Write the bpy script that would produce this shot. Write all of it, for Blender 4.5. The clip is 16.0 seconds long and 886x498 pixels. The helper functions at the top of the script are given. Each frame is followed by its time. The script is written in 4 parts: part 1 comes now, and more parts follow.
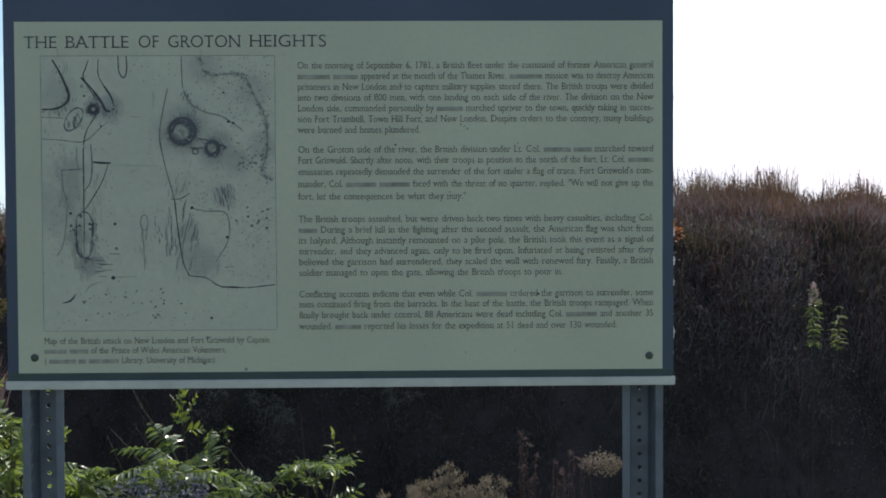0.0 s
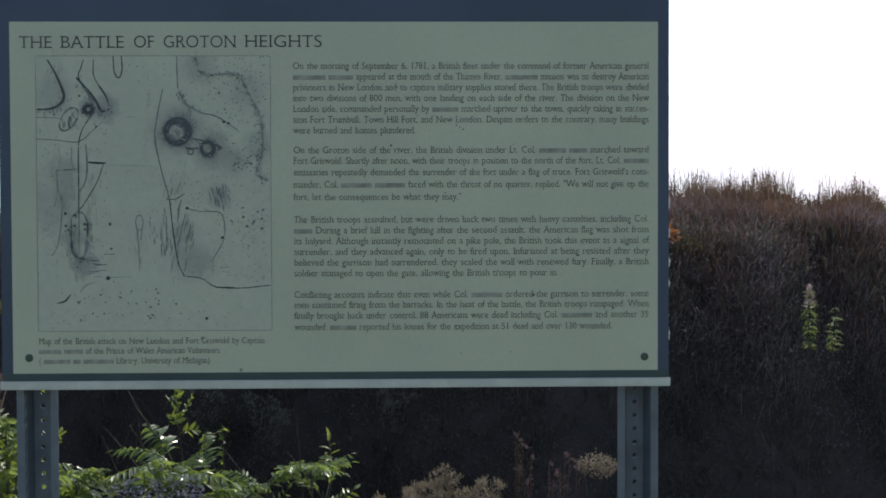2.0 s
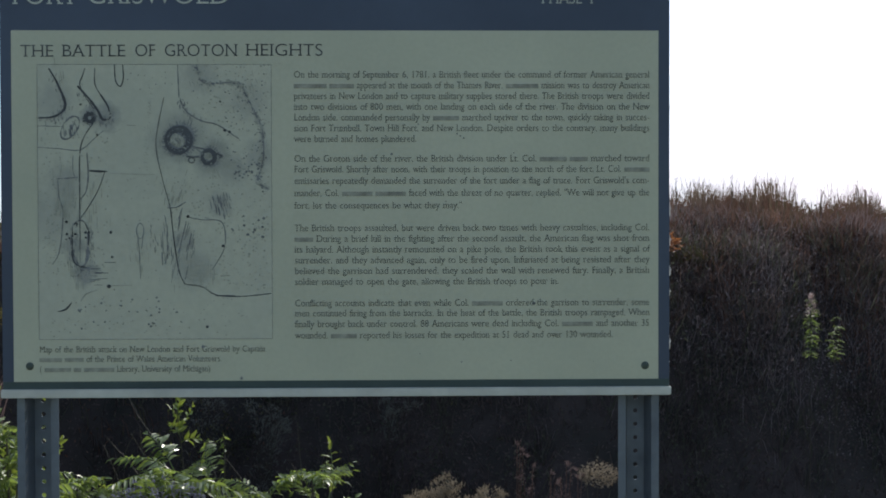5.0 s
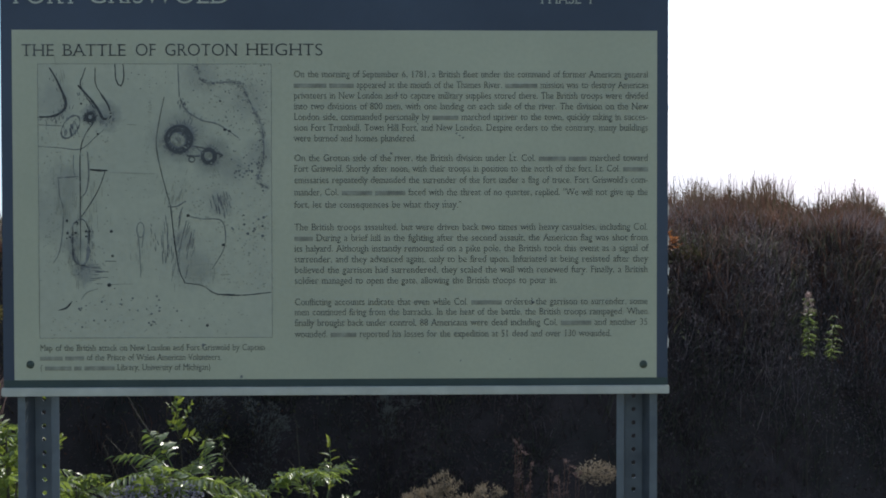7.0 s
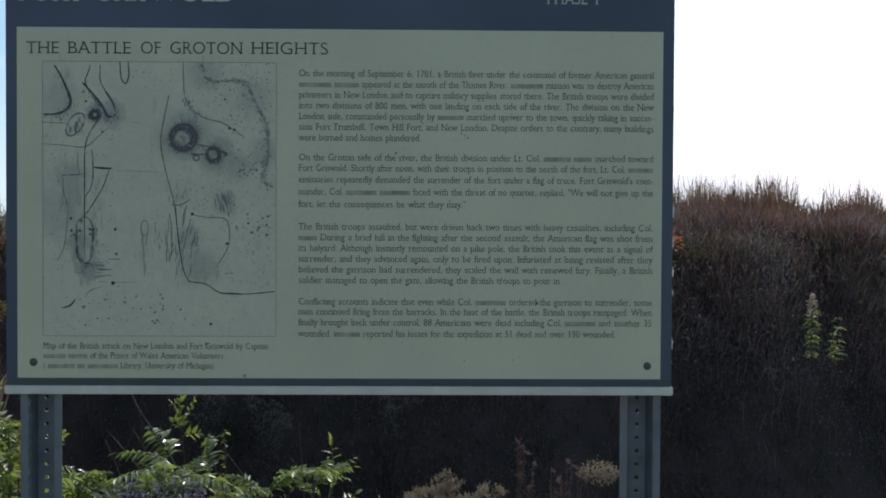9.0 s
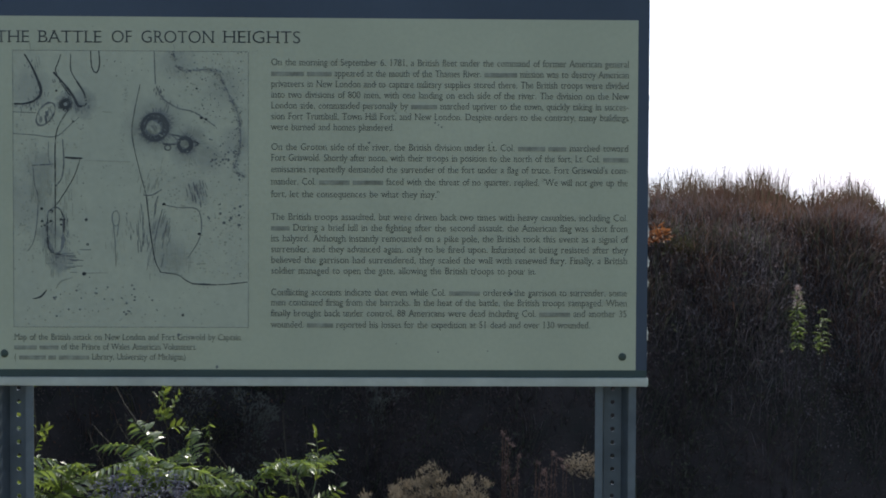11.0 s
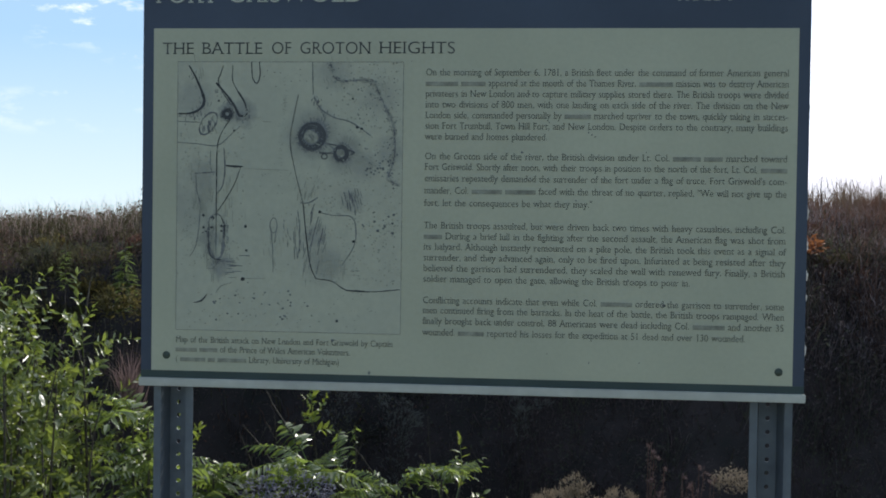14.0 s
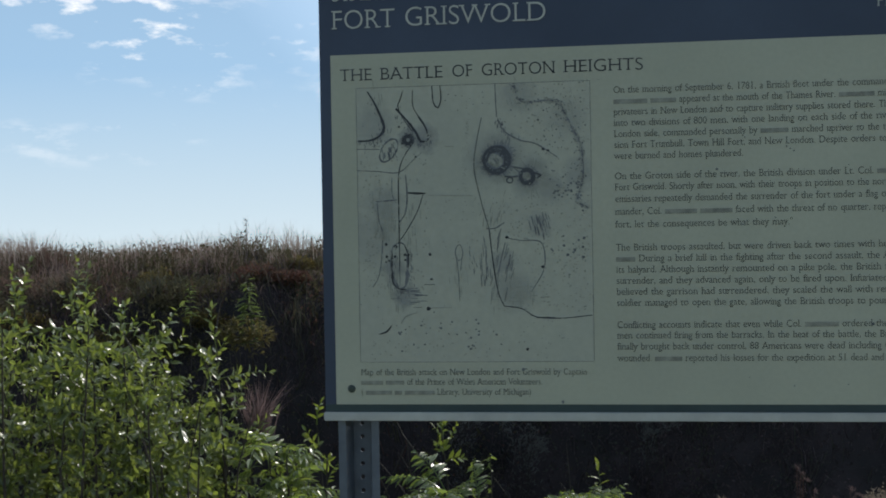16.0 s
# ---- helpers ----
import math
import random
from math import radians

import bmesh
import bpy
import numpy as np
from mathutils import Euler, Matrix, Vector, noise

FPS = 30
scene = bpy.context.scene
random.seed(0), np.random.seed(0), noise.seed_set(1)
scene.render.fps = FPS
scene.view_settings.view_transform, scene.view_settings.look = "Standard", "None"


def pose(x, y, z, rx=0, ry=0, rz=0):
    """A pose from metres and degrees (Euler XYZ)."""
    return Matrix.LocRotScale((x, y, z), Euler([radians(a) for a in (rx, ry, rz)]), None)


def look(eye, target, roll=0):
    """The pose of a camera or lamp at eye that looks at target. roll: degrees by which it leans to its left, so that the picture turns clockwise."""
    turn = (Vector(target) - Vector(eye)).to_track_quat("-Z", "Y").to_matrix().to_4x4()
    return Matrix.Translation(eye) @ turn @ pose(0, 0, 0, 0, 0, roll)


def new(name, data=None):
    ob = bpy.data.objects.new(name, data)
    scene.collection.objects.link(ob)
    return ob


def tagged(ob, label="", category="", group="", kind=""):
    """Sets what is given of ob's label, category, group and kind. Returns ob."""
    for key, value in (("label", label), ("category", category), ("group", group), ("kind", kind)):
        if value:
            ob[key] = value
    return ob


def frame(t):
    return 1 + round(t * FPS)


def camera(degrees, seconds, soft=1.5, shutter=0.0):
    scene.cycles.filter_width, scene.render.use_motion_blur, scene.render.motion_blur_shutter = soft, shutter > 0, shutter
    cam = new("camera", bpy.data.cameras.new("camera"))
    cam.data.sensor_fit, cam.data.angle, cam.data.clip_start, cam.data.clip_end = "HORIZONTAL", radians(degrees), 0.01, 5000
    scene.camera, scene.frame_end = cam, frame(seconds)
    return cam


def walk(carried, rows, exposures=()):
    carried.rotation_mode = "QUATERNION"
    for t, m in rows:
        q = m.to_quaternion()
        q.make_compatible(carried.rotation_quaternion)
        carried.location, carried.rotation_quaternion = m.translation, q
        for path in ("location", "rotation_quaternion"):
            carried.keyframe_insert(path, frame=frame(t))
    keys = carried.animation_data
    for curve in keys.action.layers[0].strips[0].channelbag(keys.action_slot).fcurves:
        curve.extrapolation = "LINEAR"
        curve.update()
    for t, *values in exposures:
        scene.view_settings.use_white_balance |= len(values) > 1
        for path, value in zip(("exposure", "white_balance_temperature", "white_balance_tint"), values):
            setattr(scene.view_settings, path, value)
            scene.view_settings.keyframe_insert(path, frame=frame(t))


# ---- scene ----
cam = camera(39.6, 16.0, soft=1.85)
PATH = [
    (0, (0.142, -2.257, 1.533), (0.181, -0.258, 1.479), -0.3),
    (0.5, (0.138, -2.256, 1.534), (0.182, -0.257, 1.483), -0.2),
    (1, (0.14, -2.253, 1.532), (0.185, -0.254, 1.478), -0.2),
    (1.5, (0.141, -2.255, 1.529), (0.189, -0.256, 1.481), -0.2),
    (2, (0.145, -2.256, 1.531), (0.189, -0.257, 1.48), -0.2),
    (2.5, (0.14, -2.257, 1.529), (0.184, -0.258, 1.479), 0.0),
    (3, (0.133, -2.258, 1.534), (0.173, -0.259, 1.488), 0.2),
    (3.5, (0.135, -2.255, 1.531), (0.181, -0.256, 1.485), 0.2),
    (4, (0.14, -2.254, 1.531), (0.184, -0.255, 1.488), -0.0),
    (6.5, (0.153, -2.264, 1.532), (0.192, -0.265, 1.497), -0.2),
    (7, (0.145, -2.265, 1.534), (0.189, -0.266, 1.493), -0.1),
    (7.5, (0.145, -2.263, 1.535), (0.193, -0.264, 1.493), -0.2),
    (8, (0.145, -2.261, 1.533), (0.188, -0.262, 1.492), -0.1),
    (8.5, (0.147, -2.261, 1.533), (0.187, -0.262, 1.488), -0.0),
    (9, (0.143, -2.261, 1.54), (0.182, -0.262, 1.494), 0.3),
    (9.5, (0.144, -2.26, 1.54), (0.183, -0.261, 1.495), 0.3),
    (10, (0.161, -2.253, 1.536), (0.206, -0.254, 1.487), 0.1),
    (12.5, (0.201, -2.244, 1.532), (0.225, -0.245, 1.472), 0.7),
    (13, (0.202, -2.243, 1.531), (0.215, -0.244, 1.47), 0.6),
    (13.5, (0.209, -2.247, 1.532), (0.163, -0.249, 1.472), 0.5),
    (14, (0.168, -2.249, 1.538), (-0.018, -0.258, 1.491), 0.8),
    (14.5, (0.106, -2.243, 1.542), (-0.09, -0.253, 1.526), -0.8),
    (15, (0.096, -2.239, 1.55), (-0.014, -0.242, 1.536), 0.7),
    (15.5, (0.033, -2.223, 1.549), (-0.149, -0.231, 1.529), 0.4),
    (16, (-0.087, -2.21, 1.543), (-0.357, -0.228, 1.532), -1.0),
]
walk(cam, [(t, look(eye, target, roll)) for t, eye, target, roll in PATH],
     exposures=[(0, -0.34), (4, -0.37), (7, -0.43), (10, -0.46), (12.5, -0.43), (13.5, -0.4), (14.5, -0.46), (15.5, -0.54), (16, -0.74)])

# ---- light ----
SUN_EL, SUN_AZ = 42.0, 36.0
SUN_WAY = Vector((math.sin(radians(SUN_AZ)) * math.cos(radians(SUN_EL)), math.cos(radians(SUN_AZ)) * math.cos(radians(SUN_EL)), math.sin(radians(SUN_EL))))

world = bpy.data.worlds.new("world")
scene.world = world
world.use_nodes = True


class Nodes:
    """Short hand for building node trees."""

    def __init__(self, tree):
        self.tree = tree

    def add(self, kind, inputs=(), out=0, operation="", data_type="", blend_type=""):
        n = self.tree.nodes.new(kind)
        if operation:
            n.operation = operation
        if data_type:
            n.data_type = data_type
        if blend_type:
            n.blend_type = blend_type
        for key, value in dict(inputs).items():
            if isinstance(value, bpy.types.NodeSocket):
                self.tree.links.new(value, n.inputs[key])
            else:
                n.inputs[key].default_value = value
        return n.outputs[out]

    def math(self, op, a, b=0.0, c=0.0):
        return self.add("ShaderNodeMath", {0: a, 1: b, 2: c}, operation=op)

    def noise(self, vector, scale, detail=3.0, rough=0.55):
        return self.add("ShaderNodeTexNoise", {"Vector": vector, "Scale": scale, "Detail": detail, "Roughness": rough})

    def ramp(self, value, low, high, a=0.0, b=1.0):
        return self.add("ShaderNodeMapRange", {"Value": value, "From Min": low, "From Max": high, "To Min": a, "To Max": b})

    def mix(self, factor, a, b):
        return self.add("ShaderNodeMix", {0: factor, 6: a, 7: b}, 2, data_type="RGBA")


w = Nodes(world.node_tree)
air = w.tree.nodes.new("ShaderNodeTexSky")
air.sky_type, air.sun_disc = "NISHITA", False
air.sun_elevation, air.sun_rotation = radians(SUN_EL), radians(SUN_AZ)
air.air_density, air.dust_density, air.ozone_density = 1.0, 1.2, 3.0
sky = air.outputs[0]
way = w.add("ShaderNodeTexCoord", out=0)
axes = w.tree.nodes.new("ShaderNodeSeparateXYZ")
w.tree.links.new(way, axes.inputs[0])
stretched = w.add("ShaderNodeVectorMath", {0: way, 1: (1.0, 1.0, 2.8)}, operation="MULTIPLY")
puffs = w.noise(stretched, 23.0, 5.0, 0.6)
fields = w.noise(stretched, 4.3, 2.0)
cover = w.math("MULTIPLY", w.ramp(puffs, 0.52, 0.68), w.ramp(fields, 0.42, 0.56))
cover = w.math("MULTIPLY", cover, w.ramp(axes.outputs[2], 0.06, 0.11))
# pale haze low over the land
low = w.ramp(axes.outputs[2], 0.0, 0.5, 1.0, 0.0)
haze = w.mix(w.ramp(axes.outputs[2], 0.0, 0.14), (7.7, 9.2, 10.0, 1), (4.5, 7.1, 10.0, 1))
hazy = w.add("ShaderNodeMix", {0: w.math("POWER", low, 0.8), 6: sky, 7: haze}, 2, data_type="RGBA", blend_type="LIGHTEN")
clouded = w.mix(cover, hazy, (12.0, 12.2, 12.5, 1))
# glare of the thin haze round the sun
near_sun = w.ramp(w.add("ShaderNodeVectorMath", {0: way, 1: tuple(SUN_WAY)}, 1, operation="DOT_PRODUCT"), 0.56, 0.96)
clouded = w.add("ShaderNodeMix", {0: near_sun, 6: clouded, 7: (11.0, 11.6, 12.6, 1)}, 2, data_type="RGBA", blend_type="ADD")
w.tree.links.new(clouded, w.tree.nodes["Background"].inputs[0])
w.tree.nodes["Background"].inputs[1].default_value = 0.15

sun = new("sun", bpy.data.lights.new("sun", "SUN"))
sun.data.energy, sun.data.angle, sun.data.color = 5.0, radians(0.5), (1.0, 0.95, 0.86)
sun.matrix_world = look((0, 0, 0), -SUN_WAY)
sun.location = SUN_WAY * 30


# ---- materials ----
def material(name, color, rough=0.6, metal=0.0, vary=0.15, fine=60.0, coarse=6.0, bump=0.0, second=None, spec=0.5):
    """A painted or solid surface: two scales of variation and a fine relief."""
    m = bpy.data.materials.new(name)
    m.use_nodes = True
    n = Nodes(m.node_tree)
    b = m.node_tree.nodes["Principled BSDF"]
    at = n.add("ShaderNodeTexCoord", out=3)
    big, small = n.noise(at, coarse, 4.0), n.noise(at, fine, 3.0)
    other = second or tuple(c * (1 - 2.2 * vary) for c in color)
    col = n.mix(n.ramp(big, 0.35, 0.7), (*color, 1), (*other, 1))
    col = n.mix(n.ramp(small, 0.35, 0.75, 0, 2 * vary), col, (*[c * 0.6 for c in color], 1))
    n.tree.links.new(col, b.inputs["Base Color"])
    n.tree.links.new(n.ramp(big, 0.3, 0.7, max(rough - 0.08, 0.05), min(rough + 0.1, 1)), b.inputs["Roughness"])
    b.inputs["Metallic"].default_value = metal
    b.inputs["Specular IOR Level"].default_value = spec
    if bump:
        n.tree.links.new(n.add("ShaderNodeBump", {"Strength": bump, "Distance": 0.002, "Height": small}), b.inputs["Normal"])
    return m


def leafy(name, a, b, through_color, share=0.4, rough=0.4, spec=0.4):
    """Leaves and blades: light passes through them, and each one has its own tint."""
    m = bpy.data.materials.new(name)
    m.use_nodes = True
    n = Nodes(m.node_tree)
    p = m.node_tree.nodes["Principled BSDF"]
    island = n.add("ShaderNodeNewGeometry", out=8)
    thing = n.add("ShaderNodeObjectInfo", out=5)
    patch = n.ramp(n.noise(n.add("ShaderNodeTexCoord", out=3), 2.6, 3.0), 0.38, 0.62)
    pick = n.math("ADD", n.math("MULTIPLY", island, 0.45), n.math("ADD", n.math("MULTIPLY", thing, 0.2), n.math("MULTIPLY", patch, 0.35)))
    spots = n.noise(n.add("ShaderNodeTexCoord", out=3), 45.0, 2.0)
    col = n.mix(pick, (*a, 1), (*b, 1))
    col = n.mix(n.ramp(spots, 0.5, 0.8, 0, 0.45), col, (a[0] * 0.9, a[1] * 0.6, a[2] * 0.5, 1))
    n.tree.links.new(col, p.inputs["Base Color"])
    p.inputs["Roughness"].default_value = rough
    p.inputs["Specular IOR Level"].default_value = spec
    t = n.add("ShaderNodeBsdfTranslucent", {"Color": n.mix(pick, (*through_color, 1), (*[c * 0.6 for c in through_color], 1))})
    shader = n.add("ShaderNodeMixShader", {0: share, 1: p.outputs[0], 2: t})
    n.tree.links.new(shader, m.node_tree.nodes["Material Output"].inputs[0])
    return m


NAVY = material("navy_print", (0.036, 0.057, 0.102), 0.42, vary=0.08, coarse=3.0)
EDGE_GREEN = material("dark_green_print", (0.03, 0.06, 0.062), 0.5, vary=0.12, coarse=8.0)
SHEET = material("weathered_pale_print", (0.465, 0.49, 0.385), 0.48, vary=0.07, fine=120, coarse=2.6, second=(0.405, 0.43, 0.34), spec=0.3)


def map_paper():
    """The printed map sheet: pale paper with soft grey-blue engraved tone round the forts, the road and the shores."""
    m = material("map_print", (0.45, 0.475, 0.385), 0.5, vary=0.10, fine=70, coarse=9.0, second=(0.41, 0.435, 0.365), spec=0.3)
    n = Nodes(m.node_tree)
    b = m.node_tree.nodes["Principled BSDF"]
    at = n.add("ShaderNodeTexCoord", out=3)
    grain = n.noise(at, 55.0, 4.0, 0.65)
    tone = None
    for u, v, r, dark in ((0.597, 0.273, 0.088, 0.95), (0.733, 0.336, 0.05, 0.9), (0.60, 0.27, 0.14, 0.4), (0.74, 0.335, 0.10, 0.4), (0.225, 0.187, 0.05, 0.6), (0.15, 0.66, 0.06, 0.45), (0.12, 0.43, 0.09, 0.32), (0.20, 0.76, 0.06, 0.5), (0.07, 0.14, 0.10, 0.3), (0.29, 0.19, 0.07, 0.5),
                          (0.78, 0.51, 0.06, 0.28), (0.90, 0.13, 0.09, 0.2), (0.83, 0.38, 0.08, 0.3), (0.69, 0.04, 0.09, 0.28), (0.67, 0.75, 0.10, 0.25), (0.06, 0.55, 0.14, 0.25), (0.62, 0.64, 0.06, 0.35), (0.95, 0.33, 0.08, 0.3)):
        c = (-0.5431 + 0.4242 * u, 0.0, 1.8265 - 0.5004 * v)
        d = n.add("ShaderNodeVectorMath", {0: at, 1: c}, 1, operation="DISTANCE")
        d = n.math("ADD", d, n.math("MULTIPLY", n.math("SUBTRACT", grain, 0.5), 0.035))
        one = n.ramp(d, r * 0.2, r * 0.46, dark, 0.0)
        tone = one if tone is None else n.math("MAXIMUM", tone, one)
    base = b.inputs["Base Color"].links[0].from_socket
    n.tree.links.new(n.mix(tone, base, (0.15, 0.17, 0.20, 1)), b.inputs["Base Color"])
    return m


MAP_PAPER = map_paper()
INK = material("black_ink", (0.06, 0.07, 0.08), 0.55, vary=0.1)
INK_MID = material("grey_ink", (0.19, 0.21, 0.22), 0.55, vary=0.15, coarse=30)
INK_PALE = material("faded_ink", (0.36, 0.385, 0.33), 0.55, vary=0.12, coarse=30)
INK_TEXT = material("faded_text_ink", (0.065, 0.072, 0.068), 0.55, vary=0.15, coarse=7, second=(0.11, 0.12, 0.11))
FORT_PALE = material("pale_fort_print", (0.36, 0.385, 0.33), 0.55, vary=0.3, fine=400, coarse=150)
INK_BAR = material("worn_grey_ink", (0.325, 0.345, 0.285), 0.55, vary=0.2, fine=300, coarse=60)
CREAM = material("cream_print", (0.50, 0.53, 0.48), 0.5, vary=0.08, coarse=12)
ALU = material("dull_aluminium", (0.50, 0.53, 0.51), 0.5, 0.25, vary=0.12, coarse=14, second=(0.42, 0.44, 0.42), bump=0.2)
GALV = material("galvanised_steel", (0.13, 0.158, 0.195), 0.55, 0.25, vary=0.12, fine=90, coarse=18, bump=0.15)
BOLT = material("dark_bolt", (0.06, 0.085, 0.075), 0.55, 0.3, vary=0.15)
CHIP = material("flaking_white_edge", (0.75, 0.75, 0.72), 0.6)
DARK_STEM = material("dark_weed_stem", (0.04, 0.032, 0.025), 0.8, vary=0.2, coarse=20)
BARK = material("green_brown_stem", (0.075, 0.062, 0.045), 0.75, vary=0.25, coarse=20, bump=0.3)
# unseen ground before the sign, lightened to bounce warm light onto its front
BOUNCE_LAWN = material("unseen_bounce_grass", (0.15, 0.15, 0.075), 0.9, vary=0.2, fine=40, coarse=2.0, bump=0.5, second=(0.19, 0.165, 0.09), spec=0.1)
SOIL = material("dry_soil_and_thatch", (0.064, 0.053, 0.054), 0.95, vary=0.3, fine=50, coarse=5.0, bump=0.6, second=(0.032, 0.033, 0.031), spec=0.1)
LEAF = leafy("sumac_leaf", (0.065, 0.105, 0.032), (0.13, 0.17, 0.06), (0.34, 0.45, 0.09), 0.42, 0.25, 0.9)
BUSH_LEAF = leafy("glossy_shrub_leaf", (0.05, 0.08, 0.025), (0.11, 0.14, 0.05), (0.37, 0.45, 0.08), 0.4, 0.3, 1.0)
LEAF_YOUNG = leafy("young_yellow_leaf", (0.10, 0.16, 0.03), (0.14, 0.18, 0.05), (0.34, 0.42, 0.06), 0.45, 0.3, 0.7)
WEED = leafy("goldenrod_leaf", (0.07, 0.11, 0.035), (0.12, 0.14, 0.05), (0.25, 0.34, 0.08), 0.4, 0.5, 0.3)
SEED = leafy("tan_seed_head", (0.21, 0.175, 0.13), (0.31, 0.265, 0.205), (0.31, 0.26, 0.19), 0.42, 0.8, 0.1)
PLUME = leafy("pinkish_plume", (0.15, 0.105, 0.10), (0.21, 0.155, 0.15), (0.22, 0.16, 0.155), 0.4, 0.8, 0.1)
PALE_PLUME = leafy("pale_pink_plume", (0.42, 0.33, 0.31), (0.55, 0.45, 0.43), (0.5, 0.4, 0.38), 0.45, 0.9, 0.05)
GREY_ASTER = leafy("grey_aster", (0.14, 0.145, 0.19), (0.22, 0.225, 0.28), (0.18, 0.18, 0.24), 0.32, 0.7, 0.2)
RED_STEM = leafy("red_brown_grass", (0.11, 0.055, 0.045), (0.19, 0.12, 0.09), (0.17, 0.09, 0.065), 0.4, 0.6, 0.3)
RUST_GRASS = leafy("rust_bluestem", (0.12, 0.07, 0.056), (0.19, 0.12, 0.095), (0.20, 0.115, 0.085), 0.45, 0.9, 0.05)
TAN_GRASS = leafy("tan_grass", (0.14, 0.105, 0.075), (0.22, 0.17, 0.125), (0.22, 0.165, 0.12), 0.35, 0.65, 0.2)
OLIVE_GRASS = leafy("olive_grass", (0.075, 0.076, 0.042), (0.13, 0.117, 0.072), (0.13, 0.12, 0.06), 0.25, 0.85, 0.06)
PINK_GRASS = leafy("pinkish_grass", (0.16, 0.11, 0.09), (0.24, 0.17, 0.14), (0.22, 0.15, 0.12), 0.4, 0.7, 0.15)
BUFF_GRASS = leafy("buff_pink_grass", (0.24, 0.18, 0.155), (0.33, 0.26, 0.23), (0.34, 0.26, 0.23), 0.45, 0.9, 0.05)
PALE_TIPS = leafy("pale_grass_tips", (0.27, 0.22, 0.185), (0.38, 0.32, 0.28), (0.42, 0.36, 0.31), 0.5, 0.65, 0.2)
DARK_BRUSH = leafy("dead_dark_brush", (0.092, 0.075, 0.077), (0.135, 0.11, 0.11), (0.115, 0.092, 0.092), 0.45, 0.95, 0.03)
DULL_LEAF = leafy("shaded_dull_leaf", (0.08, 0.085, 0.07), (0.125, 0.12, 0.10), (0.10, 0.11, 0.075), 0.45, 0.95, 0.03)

# paler mauve puts the veiling glare over the upper right bank into colour
HAZE_MAUVE = leafy("haze_pale_mauve", (0.20, 0.17, 0.182), (0.29, 0.255, 0.267), (0.26, 0.22, 0.232), 0.45, 0.95, 0.03)


# ---- mesh helpers ----
def part(name, geo, mat, parent=None, label="", place=None):
    """Links a bmesh, or (vertices, faces), as one mesh object under a thing or a part."""
    me = bpy.data.meshes.new(name)
    if isinstance(geo, tuple):
        me.from_pydata(*[g.tolist() if isinstance(g, np.ndarray) else g for g in (geo[0], [], geo[1])])
    else:
        geo.to_mesh(me)
        geo.free()
    me.materials.append(mat)
    ob = new(name, me)
    if place:
        ob.matrix_basis = place
    if parent:
        ob.parent = parent
    return tagged(ob, label)


def shared(name, me, parent, m):
    ob = new(name, me)
    ob.parent, ob.matrix_basis = parent, m
    return ob


def thing(name, x, y, z, label, category, group="", kind=""):
    ob = new(name)
    ob.location = (x, y, z)
    return tagged(ob, label, category, group, kind)


def slab(x0, x1, y0, y1, z0, z1, bevel=0.0):
    bm = bmesh.new()
    bmesh.ops.create_cube(bm, size=1, matrix=Matrix.Translation(((x0 + x1) / 2, (y0 + y1) / 2, (z0 + z1) / 2)) @ Matrix.Diagonal((x1 - x0, y1 - y0, z1 - z0, 1)))
    if bevel:
        bmesh.ops.bevel(bm, geom=bm.edges[:], offset=bevel, segments=2, affect="EDGES")
    return bm


def tube(points, r0, r1, sides=6):
    """A tapered, bent stem through the points."""
    v, f = [], []
    for i, p in enumerate(points):
        d = (Vector(points[min(i + 1, len(points) - 1)]) - Vector(points[max(i - 1, 0)])).normalized()
        a = d.orthogonal().normalized()
        b = d.cross(a)
        r = r0 + (r1 - r0) * i / (len(points) - 1)
        v += [tuple(Vector(p) + r * (math.cos(k * 2 * math.pi / sides) * a + math.sin(k * 2 * math.pi / sides) * b)) for k in range(sides)]
    for i in range(len(points) - 1):
        for k in range(sides):
            f.append((i * sides + k, i * sides + (k + 1) % sides, (i + 1) * sides + (k + 1) % sides, (i + 1) * sides + k))
    f.append(tuple(range((len(points) - 1) * sides, len(points) * sides)))
    return v, f


def join(pieces):
    v, f = [], []
    for pv, pf in pieces:
        n = len(v)
        v += [tuple(p) for p in pv]
        f += [tuple(i + n for i in q) for q in pf]
    return v, f


def blades(base, height, width, lean, turn, bend):
    """Grass blades as arrays: each has a foot, a bent middle and a tip."""
    n = len(base)
    side = np.stack([np.cos(turn), np.sin(turn), np.zeros(n)], 1) * (width / 2)[:, None]
    out = np.stack([np.cos(bend), np.sin(bend), np.zeros(n)], 1)
    mid = base + np.stack([np.zeros(n), np.zeros(n), height * 0.6], 1) + out * (height * lean * 0.35)[:, None]
    tip = base + np.stack([np.zeros(n), np.zeros(n), height * (1 - 0.25 * lean)], 1) + out * (height * lean)[:, None]
    v = np.stack([base - side, base + side, mid - side * 0.75, mid + side * 0.75, tip], 1).reshape(-1, 3)
    k = (np.arange(n) * 5)[:, None]
    f = (k + np.array([0, 1, 3, 2])).tolist() + (k + np.array([2, 3, 4])).tolist()
    return v, f


rng = np.random.default_rng(7)


# ---- the ground and the earth bank: one sheet that reaches the horizon ----
def smooth(a, b, t):
    t = np.clip((t - a) / (b - a), 0, 1)
    return t * t * (3 - 2 * t)


